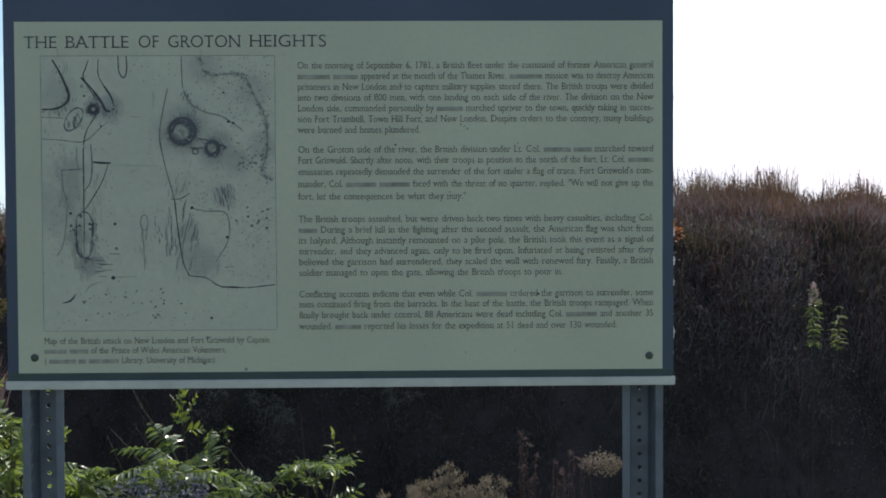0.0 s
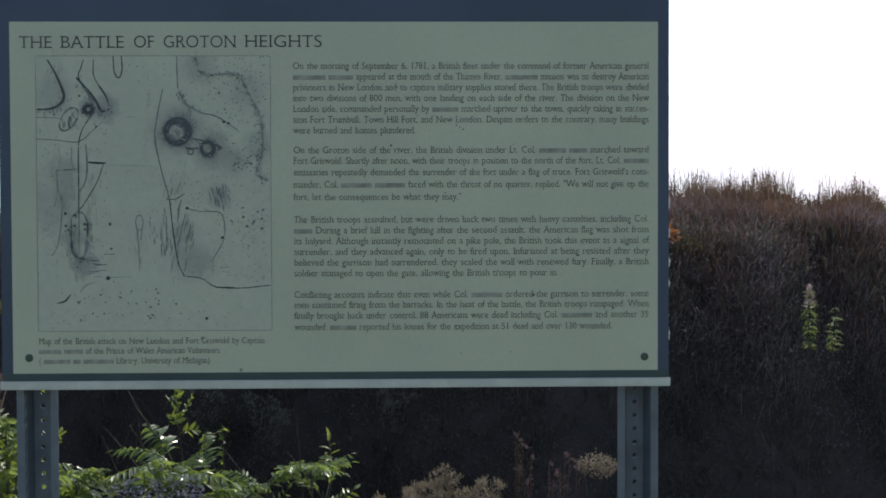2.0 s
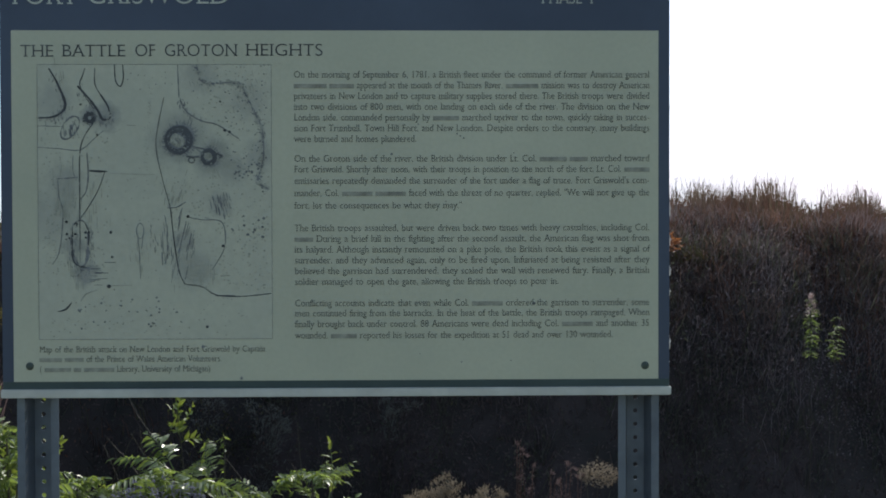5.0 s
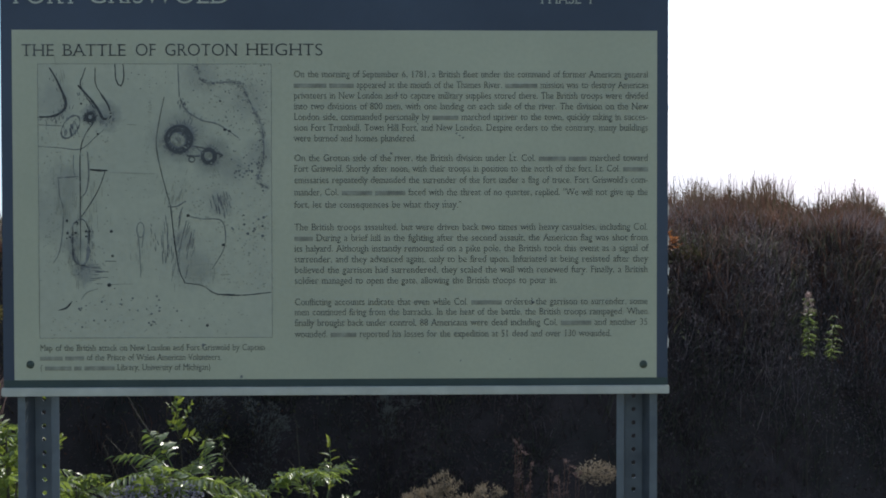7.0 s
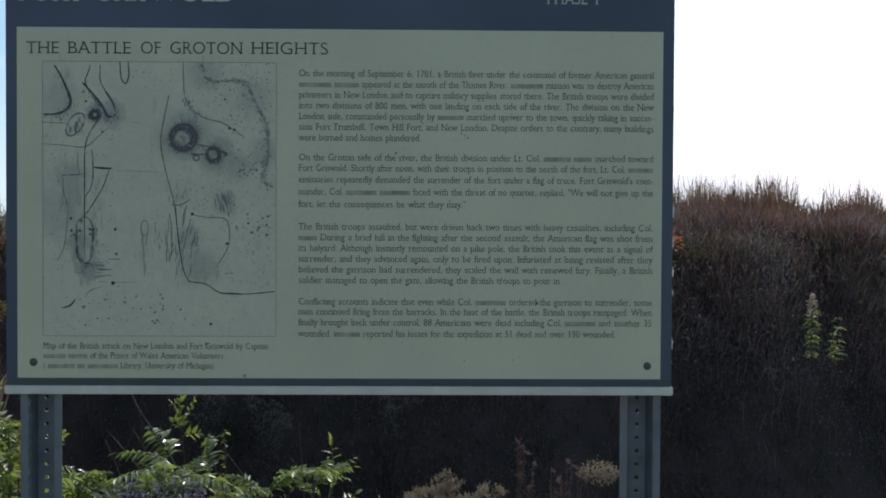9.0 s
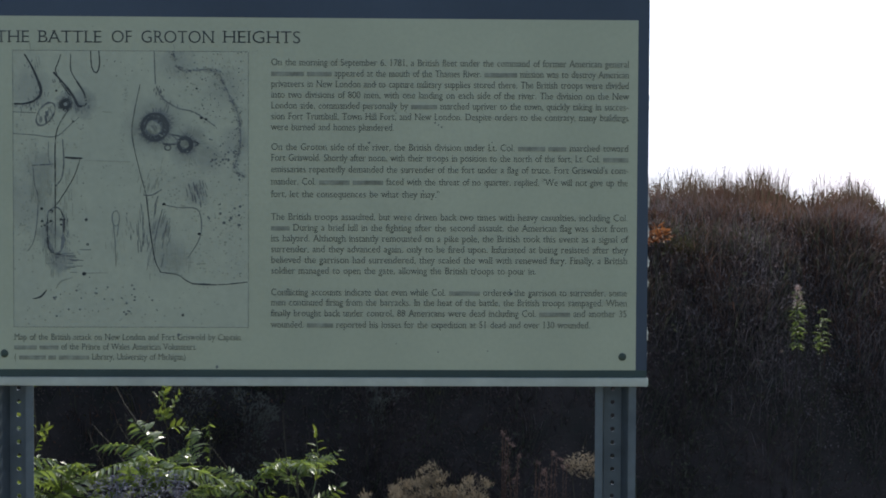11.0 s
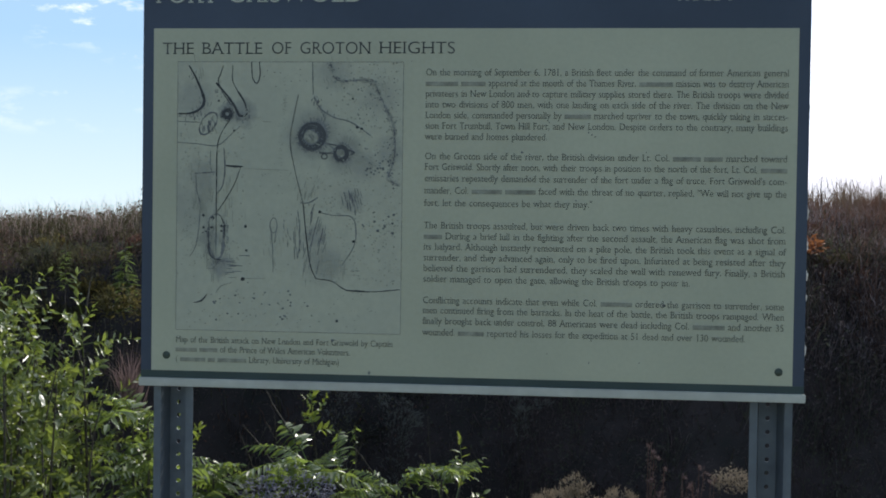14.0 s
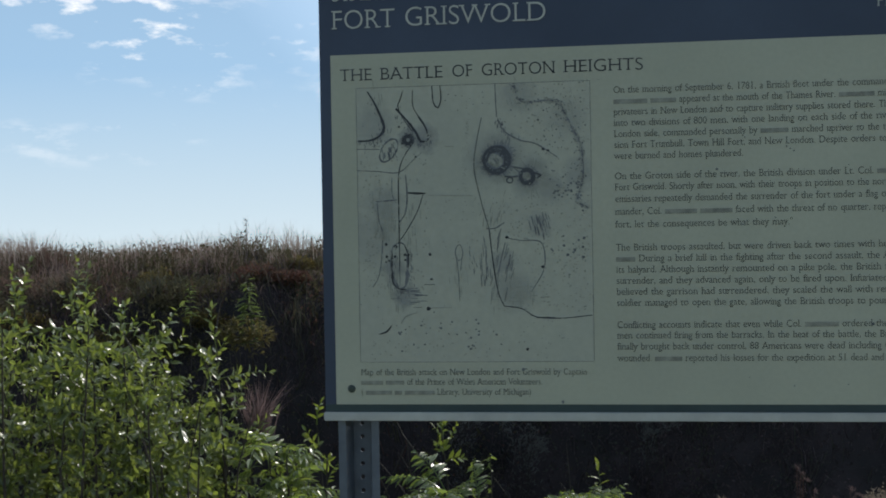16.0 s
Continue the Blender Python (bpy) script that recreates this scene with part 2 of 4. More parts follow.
def land(x, y):
    """Height of the ground: level by the sign, then a steep earth bank with a grassy brow, a ledge to the west and rounded to the east."""
    x, y = np.asarray(x, float), np.asarray(y, float) - 0.5
    wob = 0.10 * np.sin(x * 1.7 + 0.6) + 0.05 * np.sin(x * 4.1 + 2.0)
    brow = 1.29 + 0.07 * smooth(-2.2, -1.5, x) + 0.03 * np.sin(x * 2.3)
    crest = 1.485 + 0.097 * smooth(-0.8, 1.1, x) - 0.035 * smooth(1.8, 2.5, x) - 0.02 * smooth(1.6, 2.8, -x) + 0.008 * np.sin(x * 3.3 + 1)
    ledge = brow * smooth(1.75, 2.35, y + wob) ** 0.8 + (crest - brow) * smooth(2.45, 3.0, y + wob)
    s = np.clip((y + 0.6 * wob - 1.75) / 1.3, 0, 1)
    rounded = crest * (1 - (1 - s) ** 2.5) ** 0.63
    w_ = smooth(-0.4, 0.9, x)
    z = ledge * (1 - w_) + rounded * w_
    rough = 0.03 * np.sin(x * 9 + y * 7) * np.sin(y * 11 - x * 5) * smooth(1.6, 2.2, y) * smooth(8, 3, y)
    lumps = 0.025 * smooth(3.0, 2.6, y) * np.sin(x * 3.1 + 1.3 * np.sin(y * 4.0)) * np.sin(y * 5.3 + 2.0 * np.sin(x * 1.9)) * smooth(1.7, 2.1, y) * smooth(8, 3, y)
    mounds = 0.05 * np.sin(x * 6.1 + 0.9 * np.sin(y * 3.0)) * np.sin(y * 6.5 + 1.2 * np.sin(x * 2.7)) * smooth(2.1, 2.5, y) * smooth(2.8, 2.55, y) * (1 - w_)
    return z + rough + lumps + mounds - 0.25 * smooth(4.5, 9, y) - 25 * smooth(15, 500, y)


near_x = np.linspace(-5, 5, 161)
near_y = np.linspace(1.2, 4.8, 91)
xs = np.concatenate([[-900, -300, -100, -40, -20, -12, -8, -6], near_x, [6, 8, 12, 20, 40, 100, 300, 900]])
ys = np.concatenate([[-900, -300, -100, -40, -15, -8, -4, -2, -1, 0, 0.6], near_y, [5.2, 6, 7, 8, 9, 12, 20, 50, 150, 400, 900]])
gx, gy = np.meshgrid(xs, ys)
gv = np.stack([gx, gy, land(gx, gy)], 2).reshape(-1, 3)
nx = len(xs)
gf = [(j * nx + i, j * nx + i + 1, (j + 1) * nx + i + 1, (j + 1) * nx + i) for j in range(len(ys) - 1) for i in range(nx - 1)]
ground = part("ground", (gv, gf), SOIL)
for p in ground.data.polygons:
    p.use_smooth = True
# the unseen near side takes the lighter grass that brightens the sign
ground.data.materials.append(BOUNCE_LAWN)
for p in ground.data.polygons:
    p.material_index = 1 if p.center.y < 0.3 else 0
tagged(ground, "dry brown earth bank and level ground with thatch", "ground", kind="structure")


def scatter(n, x0, x1, y0, y1, clumps=0, spread=0.06):
    """Feet of blades on the land, gathered in clumps where asked."""
    if clumps:
        c = np.stack([rng.uniform(x0, x1, clumps), rng.uniform(y0, y1, clumps)], 1)
        p = c[rng.integers(0, clumps, n)] + rng.normal(0, spread, (n, 2))
    else:
        p = np.stack([rng.uniform(x0, x1, n), rng.uniform(y0, y1, n)], 1)
    return np.stack([p[:, 0], p[:, 1], land(p[:, 0], p[:, 1]) - 0.01], 1)


def grass(name, base, h0, h1, width, lean, mat, label, category="grass"):
    n = len(base)
    h = rng.uniform(h0, h1, n) * (0.9 + 0.1 * np.sin(base[:, 0] * 5.3 + base[:, 1] * 3.1) + 0.1 * np.sin(base[:, 0] * 13 + 1))
    geo = blades(base, h, width * rng.uniform(0.6, 1.3, n), np.abs(rng.normal(lean, lean * 0.6, n)), rng.uniform(0, math.pi, n), rng.uniform(0, 2 * math.pi, n))
    return tagged(part(name, geo, mat), label, category, kind="stuff")


def foliage(name, base, size, reach, mat, label, category="weeds"):
    """Small pointed leaves held a little off the land, turned every way."""
    n = len(base)
    out = np.stack([rng.normal(0, 0.25, n), -rng.uniform(0.1, 1.0, n), rng.uniform(0.1, 0.9, n)], 1)
    c = base + out * (reach * rng.random(n))[:, None]
    d = rng.normal(0, 1, (n, 3)) + np.array([0, -0.3, 0.5])
    d /= np.linalg.norm(d, axis=1)[:, None]
    e = np.cross(d, rng.normal(0, 1, (n, 3)))
    e /= np.linalg.norm(e, axis=1)[:, None]
    long = size * rng.uniform(0.6, 1.4, n)
    d, e = d * long[:, None], e * (long * rng.uniform(0.16, 0.3, n))[:, None]
    v = np.stack([c, c + 0.45 * d + e, c + d, c + 0.45 * d - e], 1).reshape(-1, 3)
    f = ((np.arange(n) * 4)[:, None] + np.array([0, 1, 2, 3])).tolist()
    return tagged(part(name, (v, f), mat), label, category, kind="stuff")


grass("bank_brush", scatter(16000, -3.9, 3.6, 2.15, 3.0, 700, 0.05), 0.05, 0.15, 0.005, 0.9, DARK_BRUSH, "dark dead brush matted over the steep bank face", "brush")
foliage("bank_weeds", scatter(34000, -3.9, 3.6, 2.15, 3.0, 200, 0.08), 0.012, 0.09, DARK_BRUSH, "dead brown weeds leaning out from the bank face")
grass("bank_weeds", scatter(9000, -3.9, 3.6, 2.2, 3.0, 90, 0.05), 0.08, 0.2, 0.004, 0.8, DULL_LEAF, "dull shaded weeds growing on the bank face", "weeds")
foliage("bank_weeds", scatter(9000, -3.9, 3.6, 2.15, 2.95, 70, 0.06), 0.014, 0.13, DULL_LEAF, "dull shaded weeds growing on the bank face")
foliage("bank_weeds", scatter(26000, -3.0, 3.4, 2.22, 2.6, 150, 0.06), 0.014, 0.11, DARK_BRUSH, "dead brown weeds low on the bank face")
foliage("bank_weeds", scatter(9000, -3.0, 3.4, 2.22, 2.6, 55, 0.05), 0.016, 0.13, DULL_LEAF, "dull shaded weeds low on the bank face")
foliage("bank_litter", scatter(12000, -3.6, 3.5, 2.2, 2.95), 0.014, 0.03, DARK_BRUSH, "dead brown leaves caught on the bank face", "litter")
# growth added on the right only, coloured pale as if seen through glare
grass("mauve_grass", scatter(16000, 0.5, 3.8, 2.5, 3.15, 150, 0.07), 0.06, 0.16, 0.003, 0.8, HAZE_MAUVE, "dry grass on the upper bank, coloured pale mauve grey for glare haze")
foliage("mauve_weeds", scatter(26000, 0.6, 3.8, 2.5, 3.1, 130, 0.08), 0.010, 0.10, HAZE_MAUVE, "dead weeds on the upper bank, coloured pale mauve grey for glare haze")
grass("rust_grass", scatter(16000, 0.1, 3.8, 2.6, 3.6, 170, 0.06), 0.06, 0.17, 0.003, 0.7, RUST_GRASS, "rust brown bluestem grass on the brow of the bank")
foliage("brow_weeds", scatter(12000, 0.2, 3.8, 2.7, 3.6, 120, 0.06), 0.010, 0.10, RUST_GRASS, "rust brown weeds on the brow of the bank")
# pinkish dry grass, added light here to lift the brow towards the glare
grass("brow_grass", scatter(5000, 0.2, 3.8, 2.6, 3.5, 50, 0.05), 0.06, 0.18, 0.003, 0.6, PINK_GRASS, "pinkish dry grass on the brow of the bank")
foliage("brow_weeds", scatter(36000, -4.1, 0.3, 2.6, 3.6, 90, 0.09), 0.016, 0.12, OLIVE_GRASS, "olive weeds on the brow of the bank")
foliage("brow_weeds", scatter(7000, -4.1, 0.3, 2.6, 3.6, 45, 0.08), 0.014, 0.10, RUST_GRASS, "rust brown weeds on the brow of the bank")
foliage("brow_weeds", scatter(4000, -4.1, 0.3, 2.9, 3.6, 20, 0.08), 0.014, 0.10, PINK_GRASS, "pinkish dry weeds on the brow of the bank")
grass("brow_grass", scatter(8000, -4.1, 0.6, 2.7, 3.6, 420, 0.05), 0.04, 0.13, 0.005, 0.9, OLIVE_GRASS, "olive green grass on the brow of the bank")
grass("brow_grass", scatter(4000, 0.4, 3.8, 2.7, 3.6, 160, 0.05), 0.05, 0.14, 0.005, 0.9, OLIVE_GRASS, "olive brown grass on the brow of the bank")
grass("rust_grass", scatter(2200, -4.1, 0.1, 2.6, 3.7, 200, 0.06), 0.05, 0.12, 0.0045, 0.8, RUST_GRASS, "rust brown grass among green on the bank")
grass("pink_grass", scatter(5000, -4.4, -2.1, 2.9, 3.7, 110, 0.06), 0.06, 0.14, 0.0035, 0.7, PINK_GRASS, "pinkish dry grass on the brow of the bank")
grass("pink_grass", scatter(6500, -4.6, -1.9, 3.1, 3.8, 70, 0.07), 0.06, 0.15, 0.0028, 0.6, BUFF_GRASS, "pale pinkish dry grass along the crest")
grass("tan_grass", scatter(4200, -4.6, 0.0, 3.2, 4.2, 230, 0.05), 0.11, 0.21, 0.0028, 0.3, PALE_TIPS, "thin pale tan grass standing along the crest")
grass("tan_grass", scatter(3200, 0.3, 4.0, 3.1, 3.9, 80, 0.03), 0.15, 0.28, 0.003, 0.3, TAN_GRASS, "thin tan grass tips along the crest of the bank")
grass("low_grass", scatter(9000, -3.2, 2.8, 0.6, 2.2), 0.15, 0.45, 0.006, 0.5, OLIVE_GRASS, "rough olive grass at the foot of the bank")


# ---- the sign ----
sign = thing("information_sign", 0, 0.03, 0, "weathered navy and pale green history sign on two steel posts", "sign")
SX, Z0, Z1 = 0.611, 1.2195, 2.137
TO_SIGN = Matrix.Translation((0, -0.03, 0))


def on_sign(name, geo, mat, label="", parent=None):
    ob = part(name, geo, mat, parent or sign, label)
    if not parent:
        ob.matrix_basis = TO_SIGN
    return ob


board = on_sign("board", slab(-SX, SX, 0.0, 0.019, Z0 + 0.012, Z1, 0.0015), NAVY, "navy printed board")
sheet = on_sign("text_panel", slab(-0.59, 0.59, -0.0012, 0.001, 1.249, 1.8885), SHEET, "faded pale green printed panel", board)
on_sign("lower_band", slab(-SX + 0.001, SX - 0.001, -0.001, 0.001, 1.2355, 1.2488), EDGE_GREEN, "dark green printed band", board)
on_sign("bottom_rail", slab(-SX - 0.002, SX + 0.002, -0.006, 0.022, Z0, Z0 + 0.0155, 0.0015), ALU, "dull aluminium bottom edge")

# white flakes along the board's edge
for z, h, wd in ((1.243, 0.022, 0.003), (1.27, 0.014, 0.004), (1.30, 0.028, 0.006), (1.342, 0.012, 0.004), (1.40, 0.016, 0.006), (1.437, 0.02, 0.007), (1.49, 0.026, 0.006), (1.545, 0.03, 0.006), (1.585, 0.014, 0.004), (1.72, 0.05, 0.004)):
    bm = bmesh.new()
    steps = 5
    ring = [bm.verts.new((SX - 0.001, 0.012, z + h * i / steps)) for i in range(steps + 1)]
    far = [bm.verts.new((SX + wd * (0.4 + 0.6 * math.sin(math.pi * (i + 0.4) / (steps + 0.8))) * (1 if i % 2 else 0.75), 0.0165, z + h * i / steps)) for i in range(steps + 1)]
    for i in range(steps):
        bm.faces.new((ring[i], far[i], far[i + 1], ring[i + 1]))
    bmesh.ops.solidify(bm, geom=bm.faces[:], thickness=0.0008)
    on_sign("edge_flake", bm, CHIP, "flaking white laminate edge", board)


def u_post(cx):
    """A steel channel post, open to the front, with round holes an inch apart along its web."""
    section = [(-0.038, 0.0), (-0.024, 0.0), (-0.0165, 0.036), (0.0165, 0.036), (0.024, 0.0), (0.038, 0.0)]
    th = 0.0016
    bm = bmesh.new()
    top = 1.95
    # flanges and side walls
    for (xa, ya), (xb, yb) in (section[0:2], section[1:3], section[3:5], section[4:6]):
        a = [bm.verts.new((cx + x, y, z)) for z in (0.0, top) for x, y in ((xa, ya), (xb, yb))]
        bm.faces.new((a[0], a[1], a[3], a[2]))
    # the web, plate by plate round each hole
    pitch, r, sides = 0.0254, 0.0043, 12
    count = int(top / pitch)
    for k in range(count):
        za, zb = k * pitch, (k + 1) * pitch
        zc = (za + zb) / 2
        hole, rim = [], []
        for s in range(sides):
            ang = 2 * math.pi * (s + 0.5) / sides
            dx, dz = math.cos(ang), math.sin(ang)
            hole.append(bm.verts.new((cx + r * dx, 0.036, zc + r * dz)))
            q = min(0.0165 / max(abs(dx), 1e-6), pitch / 2 / max(abs(dz), 1e-6))
            rim.append(bm.verts.new((cx + q * dx, 0.036, zc + q * dz)))
        corner = [bm.verts.new((cx + sx * 0.0165, 0.036, zc + sz * pitch / 2)) for sx, sz in ((1, 1), (-1, 1), (-1, -1), (1, -1))]
        for s in range(sides):
            bm.faces.new((hole[s], rim[s], rim[(s + 1) % sides], hole[(s + 1) % sides]))
        for c, (sx, sz) in zip(corner, ((1, 1), (-1, 1), (-1, -1), (1, -1))):
            for s in range(sides):
                p, q = rim[s].co, rim[(s + 1) % sides].co
                if abs(abs(p.x - cx) - 0.0165) < 1e-6 and abs(abs(q.z - zc) - pitch / 2) < 1e-6 or abs(abs(q.x - cx) - 0.0165) < 1e-6 and abs(abs(p.z - zc) - pitch / 2) < 1e-6:
                    if (p.x - cx) * sx > 0 and (p.z - zc) * sz > 0 and (q.x - cx) * sx > 0 and (q.z - zc) * sz > 0:
                        bm.faces.new((rim[s], c, rim[(s + 1) % sides]))
    bmesh.ops.remove_doubles(bm, verts=bm.verts[:], dist=1e-5)
    bmesh.ops.recalc_face_normals(bm, faces=bm.faces[:])
    bmesh.ops.solidify(bm, geom=bm.faces[:], thickness=th)
    bmesh.ops.translate(bm, verts=bm.verts[:], vec=(0, 0.024, 0))
    return bm


for cx in (-0.555, 0.558):
    on_sign("post", u_post(cx), GALV, "blue-grey galvanised steel channel post with punched holes")


def dome(x, z, r):
    bm = bmesh.new()
    bmesh.ops.create_uvsphere(bm, u_segments=16, v_segments=8, radius=r)
    for v in bm.verts:
        v.co = Vector((v.co.x + x, -0.001 + (-abs(v.co.z) * 0.45 if v.co.z > 0 else 0.0), v.co.y + z))
    return bm


for x, z in ((-0.561, 1.2775), (0.5655, 1.2735)):
    on_sign("bolt", dome(x, z, 0.0075), BOLT, "dark domed bolt head")


# ---- lettering, in the built-in font, each line set to its width ----
GLYPHS = {}


def outline(text, weight=0.0):
    cu = bpy.data.curves.new("type", "FONT")
    cu.body, cu.size, cu.resolution_u, cu.fill_mode, cu.offset = text, 1.0, 5, "FRONT", weight
    ob = bpy.data.objects.new("type", cu)
    me = bpy.data.meshes.new_from_object(ob)
    v = np.array([tuple(p.co)[:2] for p in me.vertices]) if len(me.vertices) else np.zeros((0, 2))
    f = [tuple(p.vertices) for p in me.polygons]
    bpy.data.objects.remove(ob)
    bpy.data.curves.remove(cu)
    bpy.data.meshes.remove(me)
    return v, f


GAP = np.ptp(outline("HH")[0][:, 0])
CAP, XH = outline("H")[0][:, 1].max(), outline("x")[0][:, 1].max()


def glyph(c, weight=0.0):
    """Points and faces of one letter, with small feet added to its stems, and its advance."""
    if (c, weight) not in GLYPHS:
        v, f = outline(c, weight)
        advance = np.ptp(outline("H" + c + "H")[0][:, 0]) - GAP
        edges = {}
        for q in f:
            for a, b in zip(q, q[1:] + q[:1]):
                edges[frozenset((a, b))] = edges.get(frozenset((a, b)), 0) + 1
        v, f = [(p[0], p[1], 0.0) for p in v], list(f)
        if c.isalpha() or c == "1":
            top = max(p[1] for p in v)
            for e, uses in edges.items():
                if uses > 1 or len(e) < 2:
                    continue
                a, b = sorted((v[i] for i in e))
                level = (a[1] + b[1]) / 2
                if abs(a[1] - b[1]) > 0.004 or b[0] - a[0] < 0.03:
                    continue
                foot = abs(level) < 0.025
                if not (foot or abs(level - top) < 0.02 or abs(level - XH) < 0.025 or level < -0.12):
                    continue
                long = b[0] - a[0] > 0.16
                if long and c not in "EFLDBPRp":
                    continue
                up = 0.045 if foot or level < -0.12 else -0.045
                x0, x1 = a[0] - 0.065, (a[0] + 0.05 if long else b[0] + 0.065)
                if c in "bhkl" + "nmrpij" and not foot and level > 0:
                    x1 = b[0]
                k = len(v)
                v += [(x0, level, 1.0), (x1, level, 1.0), (x1, level + up, 1.0), (x0, level + up, 1.0)]
                f.append((k, k + 1, k + 2, k + 3))
        GLYPHS[c, weight] = (v, f, advance)
    return GLYPHS[c, weight]


def line_of_type(text, x0, x1, z, cap, weight=0.0):
    """One line between x0 and x1 with its foot at z. A token #n is a plain bar n letters long."""
    words = text.split()
    natural = []
    for word in words:
        natural.append(int(word[1:]) * 0.52 if word[0] == "#" else sum(glyph(c, weight)[2] for c in word))
    space = 0.36
    sx = (x1 - x0) / (sum(natural) + space * (len(words) - 1))
    sz = cap / CAP
    v, f, x, bars = [], [], x0, []
    for word, wide in zip(words, natural):
        if word[0] == "#":
            bars.append((x, x + wide * sx, z, z + XH * sz))
            x += wide * sx
        else:
            for c in word:
                points, faces, advance = glyph(c, weight)
                k = len(v)
                v += [(x + p[0] * sx, -0.0022 - 0.0004 * p[2], z + p[1] * sz) for p in points]
                f += [tuple(i + k for i in q) for q in faces]
                x += advance * sx
        x += space * sx
    return v, f, bars


def paragraph(name, lines, mat, label, parent):
    made = [line_of_type(*one) for one in lines]
    ob = on_sign(name, join([one[:2] for one in made]), mat, label, parent)
    for x0, x1, z0, z1 in [b for one in made for b in one[2]]:
        on_sign("print_bar", ([(x0, -0.0022, z0), (x1, -0.0022, z0), (x1, -0.0022, z1), (x0, -0.0022, z1)], [(0, 1, 2, 3)]), INK_BAR, "plain grey bar of print", parent)
    return ob


L, R = -0.078, 0.5735
BODY = 0.0122


def body(name, texts, tops, end):
    """A justified paragraph; the last line ends at end."""
    lines = [(s, L, R if i < len(texts) - 1 else end, z - 0.0055, BODY, -0.011) for i, (s, z) in enumerate(zip(texts, tops))]
    paragraph(name, lines, INK_TEXT, "paragraph of faded black print", sheet)


body("paragraph", ["On the morning of September 6, 1781, a British fleet under the command of former American general",
                   "#8 #6 appeared at the mouth of the Thames River. #8 mission was to destroy American",
                   "privateers in New London and to capture military supplies stored there. The British troops were divided",
                   "into two divisions of 800 men, with one landing on each side of the river. The division on the New",
                   "London side, commanded personally by #6 marched upriver to the town, quickly taking in succes-",
                   "sion Fort Trumbull, Town Hill Fort, and New London. Despite orders to the contrary, many buildings",
                   "were burned and homes plundered."],
     [1.808 - 0.01955 * i for i in range(7)], 0.1458)
body("paragraph", ["On the Groton side of the river, the British division under Lt. Col. #6 #4 marched toward",
                   "Fort Griswold. Shortly after noon, with their troops in position to the north of the fort, Lt. Col. #6",
                   "emissaries repeatedly demanded the surrender of the fort under a flag of truce. Fort Griswold's com-",
                   "mander, Col. #7 #7 faced with the threat of no quarter, replied, \"We will not give up the",
                   "fort, let the consequences be what they may.\""],
     [1.6547, 1.6352, 1.6143, 1.5919, 1.5692], 0.229)
body("paragraph", ["The British troops assaulted, but were driven back two times with heavy casualties, including Col.",
                   "#4 During a brief lull in the fighting after the second assault, the American flag was shot from",
                   "its halyard. Although instantly remounted on a pike pole, the British took this event as a signal of",
                   "surrender, and they advanced again, only to be fired upon. Infuriated at being resisted after they",
                   "believed the garrison had surrendered, they scaled the wall with renewed fury. Finally, a British",
                   "soldier managed to open the gate, allowing the British troops to pour in."],
     [1.5279 - 0.01963 * i for i in range(6)], 0.4063)
body("paragraph", ["Conflicting accounts indicate that even while Col. #7 ordered the garrison to surrender, some",
                   "men continued firing from the barracks. In the heat of the battle, the British troops rampaged. When",
                   "finally brought back under control, 88 Americans were dead including Col. #7 and another 35",
                   "wounded. #6 reported his losses for the expedition at 51 dead and over 130 wounded."],
     [1.3904, 1.3718, 1.3521, 1.3313], 0.506)
caption = paragraph("caption", [("Map of the British attack on New London and Fort Griswold by Captain", -0.5431, -0.1323, 1.3025, 0.0112, -0.011),
                      ("#6 #5 of the Prince of Wales American Volunteers.", -0.5432, -0.2116, 1.2848, 0.0112, -0.011),
                      ("( #7 #2 #8 Library, University of Michigan)", -0.5432, -0.2322, 1.2665, 0.0112, -0.011)],
          INK_TEXT, "three small lines of faded black print", sheet)
tagged(caption, kind="stuff")
paragraph("title", [(word, -0.5735 + 0.001024 * (a - 43), -0.5735 + 0.001024 * (b - 43), 1.8405 + 0.0000045 * (a - 43), 0.0218, -0.011)
                    for word, a, b in (("THE", 43, 103), ("BATTLE", 116, 230), ("OF", 245, 283), ("GROTON", 297, 428), ("HEIGHTS", 441, 580))], INK, "large black capitals", sheet)
paragraph("heading", [("FORT", -0.5875, -0.468, 1.9355, 0.0345, -0.011), ("GRISWOLD", -0.4525, -0.1926, 1.9365, 0.0345, -0.011)], CREAM, "large cream capitals", board)
paragraph("heading", [("STABILIZATION AND PRESERVATION OF", -0.5865, 0.062, 1.9868, 0.023, -0.008)], CREAM, "cream capitals", board)
paragraph("heading", [("PHASE 1", 0.3746, 0.4733, 1.9376, 0.0205, -0.008)], CREAM, "small cream capitals", board)


# ---- the old map printed on the sign ----
MX0, MX1, MZ0, MZ1 = -0.5431, -0.1189, 1.3261, 1.8265
chart = on_sign("map", slab(MX0, MX1, -0.0016, -0.0005, MZ0, MZ1), MAP_PAPER, "faded grey engraved map", sheet)
pen = random.Random(11)


def spot(u, v, lift=-0.0024):
    return Vector((MX0 + (MX1 - MX0) * u, lift, MZ1 - (MZ1 - MZ0) * v))


